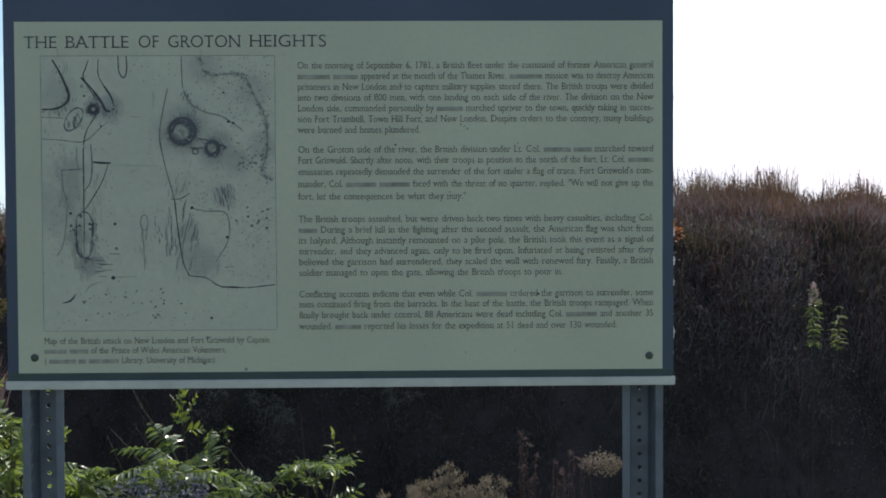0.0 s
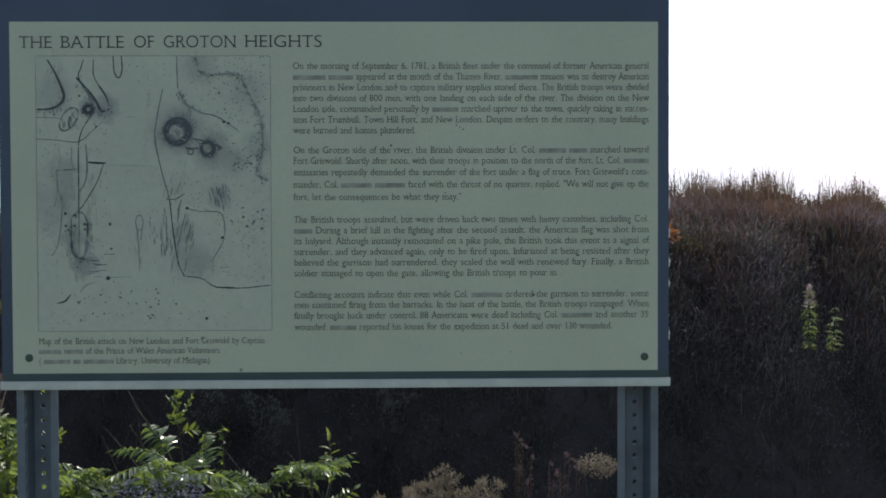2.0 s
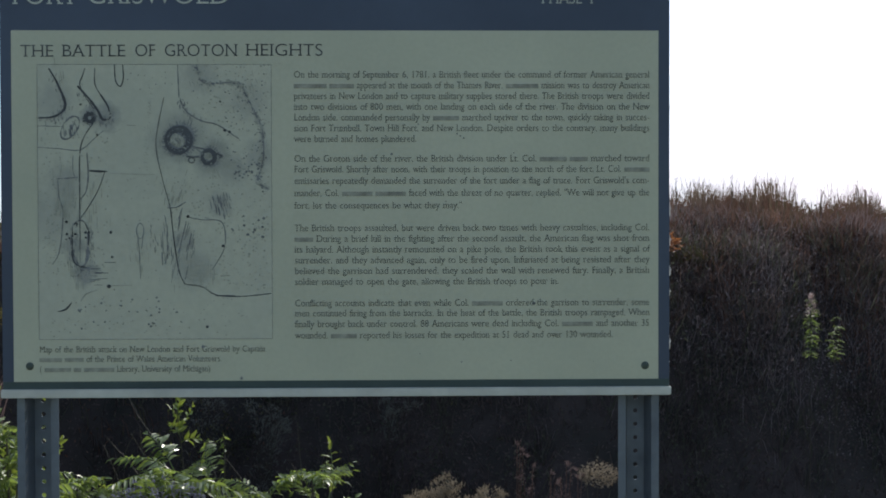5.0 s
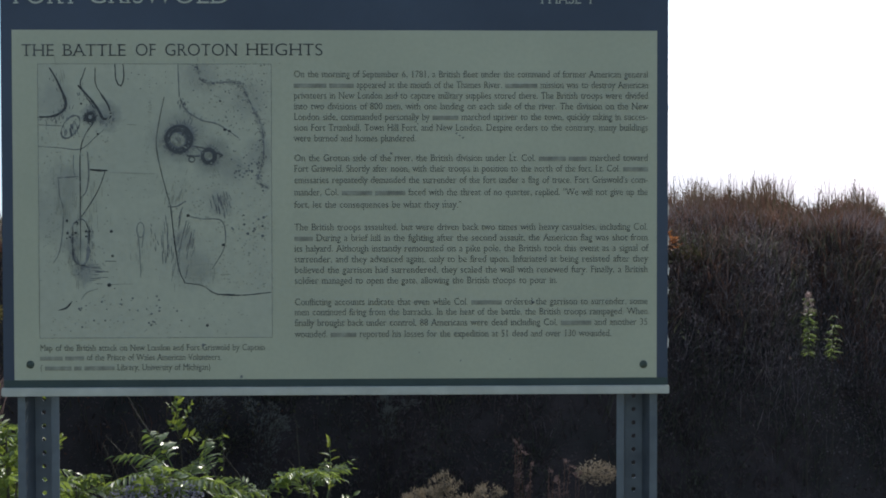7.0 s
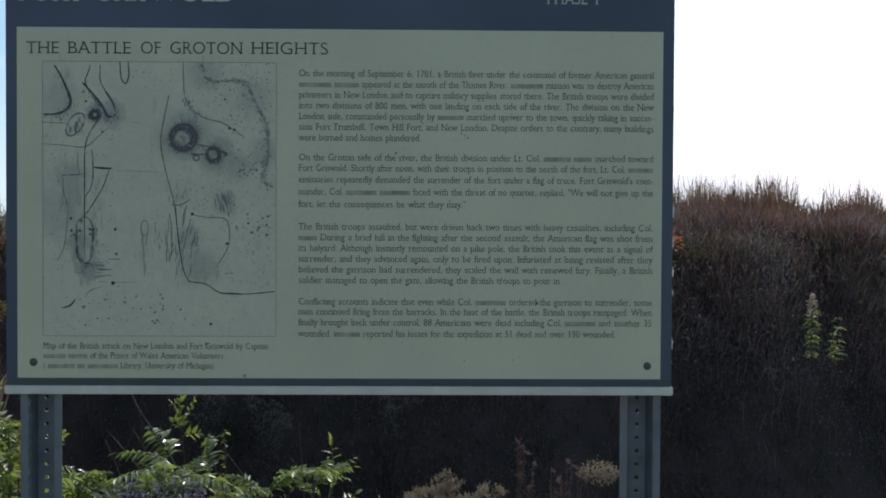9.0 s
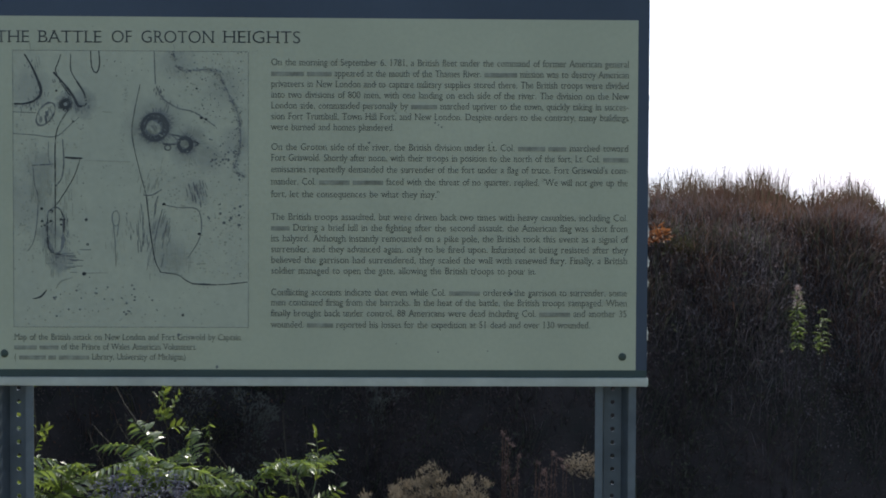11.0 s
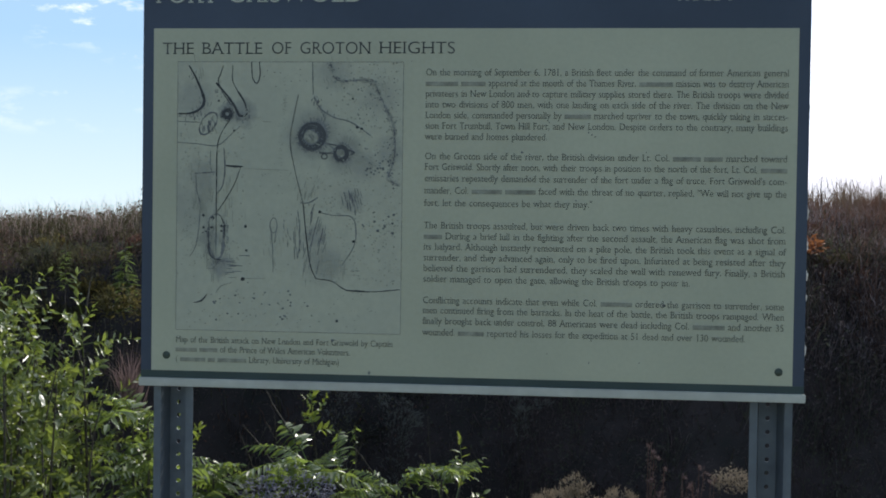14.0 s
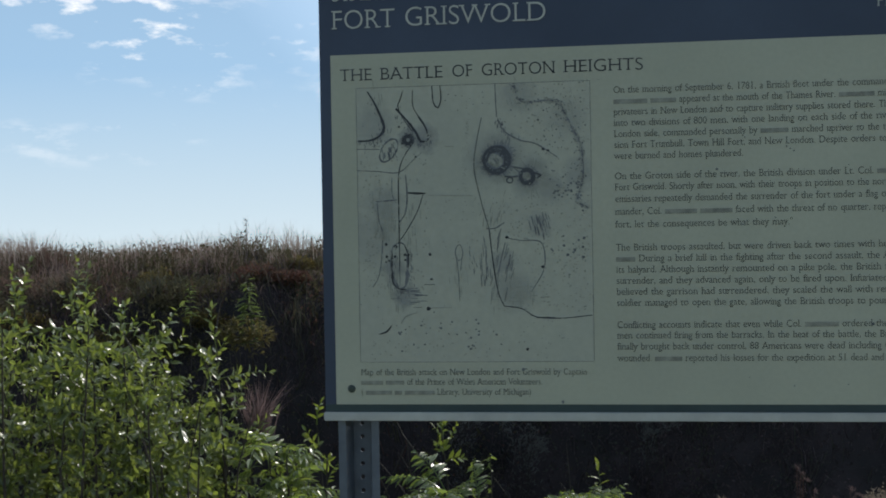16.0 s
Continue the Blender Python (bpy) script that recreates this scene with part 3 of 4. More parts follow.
def stroke(points, width, taper=0.3, jitter=0.12, lift=-0.0024):
    """A pen line through a few points of the map, with an uneven width."""
    lift -= pen.uniform(0, 0.0005)
    p = [spot(u, v, lift) for u, v in points]
    p = [2 * p[0] - p[1]] + p + [2 * p[-1] - p[-2]]
    line = []
    for a, b, c, d in zip(p, p[1:], p[2:], p[3:]):
        n = max(2, int((c - b).length / 0.006))
        for i in range(n):
            t = i / n
            line.append(0.5 * ((2 * b) + (c - a) * t + (2 * a - 5 * b + 4 * c - d) * t * t + (3 * b - a - 3 * c + d) * t ** 3))
    line.append(p[-2])
    v, f = [], []
    for i, q in enumerate(line):
        d = line[min(i + 1, len(line) - 1)] - line[max(i - 1, 0)]
        side = Vector((-d.z, 0, d.x)).normalized() if d.length else Vector((1, 0, 0))
        s = i / (len(line) - 1)
        r = width * 0.42 * (1 - taper * abs(2 * s - 1)) * (1 + pen.uniform(-jitter, jitter) * 2)
        v += [tuple(q - side * r), tuple(q + side * r)]
    f = [(2 * i, 2 * i + 1, 2 * i + 3, 2 * i + 2) for i in range(len(line) - 1)]
    return v, f


def dot(u, v, r, lift=-0.003):
    c = spot(u, v, lift - pen.uniform(0, 0.0004))
    k = 7
    return [tuple(c + Vector((math.cos(a) * r, 0, math.sin(a) * r * pen.uniform(0.7, 1.1)))) for a in [2 * math.pi * i / k for i in range(k)]], [tuple(range(k))]


def dash(u, v, du, dv, width, lift=-0.0024):
    return stroke([(u, v), (u + du, v + dv)], width, lift=lift)


def loop_line(u, v, ru, rv, width, lift=-0.0025):
    return stroke([(u + ru * math.cos(a), v + rv * math.sin(a)) for a in [2 * math.pi * i / 10 for i in range(11)]], width, 0.0, lift=lift)


def hachures(u, v, r0, r1, count, width, ragged=0.35, lift=-0.0022):
    """Short pen strokes all round a fort."""
    out = []
    for i in range(count):
        a = 2 * math.pi * (i + pen.random()) / count
        s, e = r0 * pen.uniform(0.95, 1.15), r1 * pen.uniform(1 - ragged, 1 + ragged * 0.5)
        out.append(dash(u + s * math.cos(a), v + s * 0.86 * math.sin(a), (e - s) * math.cos(a), (e - s) * 0.86 * math.sin(a), width, lift))
    return out


black, grey, pale = [], [], []
# shore of the river, and the western shore with its inlets
black += [stroke([(0.54, 0.12), (0.515, 0.22), (0.505, 0.30), (0.53, 0.41), (0.565, 0.52)], 0.0018), stroke([(0.565, 0.52), (0.58, 0.64), (0.60, 0.75), (0.625, 0.80)], 0.0026),
          stroke([(0.625, 0.80), (0.70, 0.81), (0.76, 0.84), (0.87, 0.845), (0.995, 0.835)], 0.0024), stroke([(0.76, 0.842), (0.84, 0.843)], 0.0032)]
black += [stroke([(0.05, 0.014), (0.083, 0.062), (0.12, 0.145), (0.093, 0.18), (0.05, 0.192), (0.005, 0.193)], 0.006, 0.5), stroke([(0.172, 0.078), (0.223, 0.126), (0.26, 0.17), (0.278, 0.20), (0.31, 0.193), (0.30, 0.15), (0.27, 0.11)], 0.0056, 0.4),
          stroke([(0.27, 0.11), (0.246, 0.07), (0.246, 0.014)], 0.0022), stroke([(0.204, 0.014), (0.19, 0.05), (0.181, 0.07), (0.20, 0.11), (0.245, 0.165)], 0.0022),
          stroke([(0.33, 0.0), (0.335, 0.06), (0.355, 0.08), (0.368, 0.05), (0.365, 0.0)], 0.0024)]
# soft shading on the landward side of the shores
for run, off, ink, many in ((((0.06, 0.03), (0.125, 0.15), (0.09, 0.19), (0.01, 0.205)), 0.012, grey, 60), (((0.18, 0.09), (0.27, 0.20), (0.32, 0.19)), 0.012, grey, 60), (((0.51, 0.25), (0.52, 0.33), (0.57, 0.5)), 0.02, pale, 40),
                            (((0.145, 0.60), (0.145, 0.68), (0.165, 0.735), (0.21, 0.74)), 0.012, grey, 60), (((0.215, 0.59), (0.222, 0.65), (0.215, 0.71)), 0.01, grey, 50), (((0.61, 0.13), (0.65, 0.18), (0.70, 0.205)), 0.01, grey, 40)):
    for _ in range(many):
        k = pen.randrange(len(run) - 1)
        t = pen.random()
        u, v = (run[k][i] + (run[k + 1][i] - run[k][i]) * t for i in (0, 1))
        ink.append(dash(u + pen.gauss(0, off), v + pen.gauss(0, off), pen.uniform(-0.006, 0.006), pen.uniform(0.006, 0.016), pen.uniform(0.0008, 0.0016)))
# the road down the western side
black += [stroke([(0.24, 0.21), (0.20, 0.26), (0.18, 0.32), (0.178, 0.45), (0.178, 0.60), (0.178, 0.71)], 0.0022),
          stroke([(0.285, 0.39), (0.26, 0.45), (0.22, 0.51), (0.18, 0.56)], 0.002), stroke([(0.22, 0.385), (0.26, 0.388), (0.295, 0.388)], 0.0042),
          stroke([(0.08, 0.898), (0.115, 0.89), (0.14, 0.865)], 0.005, 0.8)]
grey += [stroke([(0.0, 0.30), (0.09, 0.305), (0.18, 0.31), (0.24, 0.27), (0.28, 0.24)], 0.0018), stroke([(0.0, 0.222), (0.10, 0.225)], 0.0016),
         stroke([(0.21, 0.32), (0.215, 0.40), (0.205, 0.46), (0.18, 0.49)], 0.003), stroke([(0.145, 0.62), (0.142, 0.68), (0.165, 0.725), (0.195, 0.73), (0.21, 0.69), (0.21, 0.61)], 0.007, 0.3, 0.3),
         stroke([(0.145, 0.60), (0.15, 0.58), (0.178, 0.565), (0.20, 0.575), (0.21, 0.60)], 0.003), stroke([(0.085, 0.42), (0.09, 0.48), (0.105, 0.53), (0.10, 0.62), (0.085, 0.69), (0.06, 0.725)], 0.0022),
         stroke([(0.08, 0.415), (0.17, 0.41)], 0.003), stroke([(0.15, 0.33), (0.15, 0.39), (0.165, 0.42)], 0.0016)]
grey += [loop_line(0.435, 0.605, 0.016, 0.028, 0.0016), stroke([(0.42, 0.61), (0.43, 0.67), (0.435, 0.78)], 0.0016), stroke([(0.45, 0.61), (0.44, 0.67)], 0.0014)]
# the eastern hills
grey += [stroke([(0.60, 0.0), (0.602, 0.06), (0.605, 0.12)], 0.0022), stroke([(0.61, 0.13), (0.635, 0.17), (0.70, 0.205), (0.77, 0.22), (0.86, 0.27)], 0.0026),
         
         stroke([(0.935, 0.40), (0.955, 0.44), (0.99, 0.455)], 0.003), stroke([(0.64, 0.555), (0.70, 0.565), (0.78, 0.57), (0.80, 0.62), (0.79, 0.68), (0.74, 0.75)], 0.0022),
         stroke([(0.555, 0.52), (0.59, 0.52), (0.63, 0.50)], 0.003), stroke([(0.64, 0.28), (0.70, 0.325), (0.66, 0.335)], 0.0022)]
pale += [stroke([(0.30, 0.395), (0.40, 0.398), (0.50, 0.40)], 0.002), stroke([(0.30, 0.805), (0.36, 0.803), (0.40, 0.803)], 0.002), stroke([(0.62, 0.30), (0.70, 0.33), (0.82, 0.36)], 0.003),
         stroke([(0.18, 0.86), (0.20, 0.835), (0.25, 0.82)], 0.003), stroke([(0.38, 0.22), (0.42, 0.222)], 0.002)]
HILL = [(0.68, 0.0), (0.696, 0.054), (0.733, 0.07), (0.816, 0.066), (0.872, 0.078), (0.90, 0.126), (0.937, 0.19), (0.96, 0.237), (0.967, 0.316), (0.955, 0.38), (0.94, 0.428), (0.988, 0.452)]
pale.append(stroke(HILL, 0.009, 0.1, 0.4, -0.0021))
grey.append(stroke(HILL, 0.0026, 0.1, 0.6))
for (ua, va), (ub, vb) in zip(HILL, HILL[1:]):
    for _ in range(20):
        t = pen.random()
        (grey if pen.random() < 0.4 else pale).append(dot(ua + (ub - ua) * t + pen.gauss(0, 0.009), va + (vb - va) * t + pen.gauss(0, 0.007), pen.uniform(0.0007, 0.002)))
# forts
ring = [(0.598 + 0.046 * math.cos(a) * (1 + 0.10 * math.sin(3 * a + 0.6)), 0.277 + 0.039 * math.sin(a) * (1 + 0.08 * math.cos(2 * a))) for a in [2 * math.pi * i / 12 for i in range(13)]]
black += [loop_line(0.603, 0.274, 0.056, 0.048, 0.006)]
black += [stroke(ring, 0.0115, 0.0, 0.3)] + hachures(0.598, 0.277, 0.034, 0.062, 170, 0.0013, 0.12)
grey += hachures(0.606, 0.272, 0.045, 0.074, 150, 0.0018, 0.2) + hachures(0.635, 0.245, 0.015, 0.045, 50, 0.0016, 0.4)
pale += hachures(0.61, 0.27, 0.06, 0.092, 110, 0.0016, 0.35)
black += hachures(0.73, 0.336, 0.02, 0.036, 100, 0.0012, 0.12) + [loop_line(0.73, 0.336, 0.027, 0.024, 0.009), loop_line(0.657, 0.348, 0.013, 0.0095, 0.0026), stroke([(0.635, 0.335), (0.66, 0.335), (0.70, 0.338)], 0.004), stroke([(0.765, 0.325), (0.79, 0.333), (0.775, 0.34)], 0.004), stroke([(0.665, 0.30), (0.70, 0.305), (0.74, 0.315)], 0.003)]
grey += hachures(0.735, 0.336, 0.034, 0.047, 60, 0.0015, 0.2)
pale += hachures(0.75, 0.338, 0.046, 0.08, 60, 0.0015, 0.4)
black += hachures(0.223, 0.193, 0.008, 0.03, 90, 0.0013)
oval = [(0.139 + (60 * math.cos(a) * 0.57 + 33 * math.sin(a) * 0.82) / 1078, 0.229 + (-60 * math.cos(a) * 0.82 + 33 * math.sin(a) * 0.57) / 1258) for a in [2 * math.pi * i / 10 for i in range(11)]]
grey += [stroke(oval, 0.0028, 0.0, 0.4)] + [dash(0.139 + pen.gauss(0, 0.016), 0.232 + pen.gauss(0, 0.012), 0.003, pen.uniform(0.012, 0.024), 0.0016) for _ in range(26)]
black += [stroke([(0.146, 0.60), (0.144, 0.66), (0.150, 0.715), (0.178, 0.735), (0.205, 0.735)], 0.004, 0.5, 0.3), stroke([(0.20, 0.575), (0.215, 0.61), (0.214, 0.66)], 0.003, 0.4, 0.3)]
grey += [dash(0.59 + pen.uniform(-0.02, 0.02), 0.275 + pen.uniform(-0.015, 0.015), 0.012, pen.uniform(-0.008, 0.008), 0.0014) for _ in range(10)]
# hatching beside the shores, the tower and the fields
WEST_HATCH = ((0.16, 0.66, 0.03, 0.06, 0.0, 0.05, 40, pale),
    (0.21, 0.755, 0.03, 0.02, 0.05, 0.0, 22, grey),
    (0.62, 0.62, 0.025, 0.05, -0.015, 0.06, 26, grey),
    (0.545, 0.61, 0.012, 0.05, 0.003, 0.05, 14, grey),
    (0.67, 0.74, 0.04, 0.03, 0.0, 0.035, 30, pale),
    (0.67, 0.75, 0.05, 0.02, 0.05, 0.0, 16, pale),
    (0.775, 0.50, 0.02, 0.02, 0.008, 0.03, 30, grey),
    (0.115, 0.46, 0.03, 0.04, 0.0, 0.05, 40, pale),
    (0.315, 0.20, 0.02, 0.03, 0.018, -0.012, 26, pale))
EAST_HATCH = ((0.80, 0.355, 0.04, 0.02, 0.03, 0.012, 28, pale),
    (0.475, 0.16, 0.006, 0.05, 0.008, 0.004, 26, pale),
    (0.46, 0.29, 0.006, 0.05, 0.008, 0.004, 20, pale),
    (0.60, 0.46, 0.04, 0.04, -0.008, 0.03, 20, pale),
    (0.43, 0.66, 0.03, 0.03, 0.004, 0.03, 14, pale),
    (0.49, 0.63, 0.01, 0.03, 0.004, 0.02, 8, grey),
    (0.22, 0.52, 0.04, 0.06, 0.0, 0.04, 22, pale),
    (0.70, 0.04, 0.03, 0.03, 0.008, 0.02, 20, pale),
    (0.90, 0.12, 0.03, 0.04, 0.01, 0.02, 24, pale),
    (0.09, 0.10, 0.02, 0.06, 0.004, 0.03, 14, pale))
for u, v, su, sv, du, dv, n, ink in WEST_HATCH + EAST_HATCH:
    for _ in range(n):
        ink.append(dash(u + pen.gauss(0, su), v + pen.gauss(0, sv), du * pen.uniform(0.5, 1.2), dv * pen.uniform(0.5, 1.2), pen.uniform(0.0009, 0.002)))
# trees and soundings as dots
for u0, u1, v0, v1, n, r, ink in ((0.80, 0.98, 0.06, 0.36, 80, 0.0011, grey), (0.64, 0.98, 0.44, 0.80, 120, 0.0011, pale), (0.84, 0.97, 0.36, 0.42, 30, 0.0016, grey), (0.82, 0.97, 0.55, 0.63, 14, 0.0022, grey), (0.66, 0.90, 0.02, 0.14, 26, 0.0011, grey),
                                  (0.14, 0.64, 0.84, 0.97, 34, 0.0016, grey), (0.02, 0.11, 0.34, 0.74, 80, 0.0011, pale), (0.10, 0.22, 0.54, 0.64, 10, 0.0026, black), (0.36, 0.58, 0.02, 0.08, 10, 0.0009, grey), (0.58, 0.99, 0.36, 0.82, 260, 0.0013, pale), (0.70, 0.99, 0.0, 0.36, 160, 0.0013, pale), (0.0, 0.30, 0.20, 0.80, 220, 0.0013, pale), (0.30, 0.60, 0.40, 0.80, 70, 0.0011, pale), (0.05, 0.90, 0.84, 0.99, 90, 0.0012, pale)):
    for _ in range(n):
        ink.append(dot(pen.uniform(u0, u1), pen.uniform(v0, v1), r * pen.uniform(0.6, 1.5)))
black += [dot(*q) for q in ((0.72, 0.955, 0.0028), (0.78, 0.135, 0.002), (0.30, 0.807, 0.004), (0.31, 0.61, 0.0028), (0.315, 0.70, 0.0026), (0.64, 0.553, 0.003), (0.79, 0.66, 0.0028), (0.185, 0.145, 0.0022), (0.80, 0.24, 0.003), (0.82, 0.245, 0.0028), (0.255, 0.255, 0.002))]
tagged(on_sign("map_drawing", join(black), INK, "dark engraved map lines", chart), kind="stuff")
tagged(on_sign("map_shading", join(grey), INK_MID, "grey engraved shading", chart), kind="stuff")
tagged(on_sign("map_tint", join(pale), INK_PALE, "pale worn shading", chart), kind="stuff")
for u, v, r in ((0.594, 0.275, 0.0125), (0.606, 0.281, 0.0105), (0.729, 0.335, 0.0075)):
    on_sign("map_fort", dot(u, v, r, -0.0036), FORT_PALE, "pale fort outline on the map", chart)
on_sign("map_fort_mark", join([dash(0.588 + 0.008 * i, 0.268 + 0.006 * (i % 2), 0.008, 0.012, 0.0022, -0.0044) for i in range(3)]), INK_MID, "small grey marks inside the fort", chart)
e = 0.0008
frame_lines = [stroke([(0, 0), (1, 0)], e, 0), stroke([(0, 1), (1, 1)], e, 0), stroke([(0, 0), (0, 1)], e, 0), stroke([(1, 0), (1, 1)], e, 0)]
on_sign("map_border", join(frame_lines), INK_MID, "thin grey border line", chart)


def stain(x, z, r):
    k = 9
    return [(x + r * pen.uniform(0.7, 1.2) * math.cos(a), -0.003, z + r * pen.uniform(0.7, 1.2) * math.sin(a)) for a in [2 * math.pi * i / k for i in range(k)]], [tuple(range(k))]


marks = [stain(-0.1756, 1.2535, 0.0032), stain(-0.246, 1.312, 0.003), stain(0.227, 1.282, 0.0015), stain(0.318, 1.284, 0.0012), stain(0.36, 1.389, 0.003), stain(0.10, 1.663, 0.0022)]
marks += [stain(0.22 + 0.006 * i, 1.70 - 0.004 * i, 0.0016) for i in range(3)] + [stain(pen.uniform(-0.55, 0.55), pen.uniform(1.255, 1.875), pen.uniform(0.0006, 0.0014)) for _ in range(26)]
tagged(on_sign("dirt", join(marks), INK_MID, "small dark dirt spots", sheet), kind="stuff")


# ---- plants ----
def leaflet(base, way, up, length, width, curl=0.25):
    """One pointed leaf, folded along its middle and curling at the tip."""
    d = way.normalized()
    s = d.cross(up).normalized()
    n = s.cross(d).normalized()
    p = lambda t, k, h: base + d * (t * length) + s * (k * width / 2) + n * (h * length - curl * t * t * length)
    v = [p(0, 0, 0), p(0.3, -1, 0.06), p(0.3, 0, 0), p(0.3, 1, 0.06), p(0.65, -0.8, 0.05), p(0.65, 0, 0), p(0.65, 0.8, 0.05), p(1, 0, 0)]
    return v, [(0, 1, 2), (0, 2, 3), (1, 4, 5, 2), (2, 5, 6, 3), (4, 7, 5), (5, 7, 6)]


grow = random.Random(5)


def grown(pieces):
    """Joins a rib and its leaves; each leaf springs from the rib's nearest point."""
    v, f = join(pieces)
    rib = np.array(pieces[0][0])
    start, foot = len(rib), {}
    for pv, _ in pieces[1:]:
        foot[start] = int(np.argmin(((rib - np.array(pv[0])) ** 2).sum(1)))
        start += len(pv)
    keep = [i for i in range(len(v)) if i not in foot]
    to = {old: k for k, old in enumerate(keep)}
    return [v[i] for i in keep], [tuple(to[foot.get(i, i)] for i in q) for q in f]


def frond_mesh(name, mat, length, pairs, leaf, droop, broad=0.29, twist=0.4):
    """A feather-shaped leaf along +y: a bowed midrib and paired pointed leaflets."""
    def rib(t):
        return Vector((0.04 * length * math.sin(t * 3), t * length, length * (0.25 * t - droop * t * t)))
    pieces = [tube([rib(i / 16) for i in range(17)], 0.0022, 0.0007, 4)]
    for i in range(pairs):
        t = 0.2 + 0.78 * i / pairs
        along = (rib(t + 0.02) - rib(t)).normalized()
        size = leaf * (0.65 + 0.5 * math.sin(math.pi * (0.2 + 0.75 * t))) * grow.uniform(0.85, 1.1)
        for sgn in (-1, 1):
            way_ = along * grow.uniform(0.45, 0.7) + Vector((sgn, 0, grow.uniform(-0.5, 0.05)))
            pieces.append(leaflet(rib(t), way_, Vector((0, 0, 1)) + Vector((grow.uniform(-twist, twist), grow.uniform(-twist, twist), 0)), size, size * broad * grow.uniform(0.76, 1.24), grow.uniform(0.1, 0.6)))
    pieces.append(leaflet(rib(1), rib(1) - rib(0.9), Vector((0, 0, 1)), leaf * 0.9, leaf * 0.33))
    v, f = grown(pieces)
    me = bpy.data.meshes.new(name)
    me.from_pydata(v, [], f)
    me.materials.append(mat)
    return me


FRONDS = [frond_mesh("frond", LEAF, grow.uniform(0.15, 0.24), grow.choice((8, 9, 10, 11)), grow.uniform(0.034, 0.05), grow.uniform(0.25, 0.6)) for _ in range(8)]
BROAD = [frond_mesh("frond", LEAF, grow.uniform(0.14, 0.22), grow.choice((5, 6, 7)), grow.uniform(0.044, 0.058), grow.uniform(0.1, 0.6), 0.42, 1.0) for _ in range(9)]
YOUNG = [frond_mesh("young_frond", LEAF_YOUNG, grow.uniform(0.09, 0.15), grow.choice((5, 6, 7)), grow.uniform(0.026, 0.04), grow.uniform(0.2, 0.6)) for _ in range(4)]


def shrub(x, y, top, fronds, spread=1.0, label="green sumac shrub with feathery backlit leaves", bare=0.35):
    """A sapling: one or more bent stems with feather-shaped leaves round the upper part."""
    z = float(land(x, y))
    root = thing("sumac_shrub", x, y, z, label, "shrub", "shrubs before the bank")
    tall = top - z
    tip = Vector((grow.uniform(-0.06, 0.06), grow.uniform(-0.06, 0.06), tall))
    bow = Vector((grow.uniform(-0.05, 0.05), grow.uniform(-0.05, 0.05), 0))
    stem = lambda t: tip * t + bow * math.sin(math.pi * t)
    part("stem", tube([stem(i / 7) for i in range(8)], 0.008, 0.0025), BARK, root)
    a = grow.uniform(0, 6.28)
    for i in range(fronds):
        t = bare + (0.97 - bare) * (i + 0.5) / fronds
        a += 2.4 + grow.uniform(-0.4, 0.4)
        young = t > 0.86
        me = grow.choice(YOUNG if young else BROAD if x < -0.95 and grow.random() < 0.75 else FRONDS)
        lift = grow.uniform(-15, 50) + (20 if young else 0) - (1 - t) * 15
        s = spread * grow.uniform(0.55, 1.2)
        m = Matrix.Translation(stem(t)) @ Euler((radians(lift), radians(grow.uniform(-45, 45)), a)).to_matrix().to_4x4() @ Matrix.Diagonal((s, s, s, 1))
        shared("young_frond" if young else "frond", me, root, m)
    return root


def ovate(base, way, up, length, width, curl=0.2):
    """One broad pointed leaf, folded along its midrib."""
    d = way.normalized()
    s = d.cross(up).normalized()
    n = s.cross(d).normalized()
    p = lambda t, k, h: base + d * (t * length) + s * (k * width / 2) + n * (h * length - curl * t * t * length)
    v = [p(0, 0, 0)]
    for t, k in ((0.22, 0.75), (0.48, 1.0), (0.76, 0.68)):
        v += [p(t, -k, 0.07), p(t, 0, 0), p(t, k, 0.07)]
    v.append(p(1, 0, 0))
    return v, [(0, 1, 2), (0, 2, 3), (1, 4, 5, 2), (2, 5, 6, 3), (4, 7, 8, 5), (5, 8, 9, 6), (7, 10, 8), (8, 10, 9)]


def spray_mesh(name, mat, length, count, leaf, wide=0.46):
    """A leafy shoot along +y with broad leaves set alternately round it, the tip leaves smaller."""
    bend = grow.uniform(-0.2, 0.2)
    rib = lambda t: Vector((bend * length * t * t, t * length, 0.08 * length * math.sin(3 * t)))
    pieces = [tube([rib(i / 14) for i in range(15)], 0.0024, 0.0008, 4)]
    a = grow.uniform(0, 6.28)
    for i in range(count):
        t = 0.15 + 0.85 * (i + 0.5) / count
        a += 2.4 + grow.uniform(-0.5, 0.5)
        ring = Vector((math.cos(a), 0, math.sin(a)))
        way_ = ring + Vector((0, grow.uniform(0.5, 1.3), grow.uniform(-0.2, 0.2)))
        size = leaf * (1.05 - 0.45 * t) * grow.uniform(0.75, 1.2)
        pieces.append(ovate(rib(t), way_, Vector((0, 1, 0)) + 0.7 * Vector((grow.uniform(-1, 1), grow.uniform(-1, 1), grow.uniform(-1, 1))), size, size * wide * grow.uniform(0.8, 1.2), grow.uniform(0.0, 0.45)))
    pieces.append(ovate(rib(1), rib(1) - rib(0.85), Vector((0.3, 0.2, 1)), leaf * 0.6, leaf * 0.26))
    v, f = grown(pieces)
    me = bpy.data.meshes.new(name)
    me.from_pydata(v, [], f)
    me.materials.append(mat)
    return me


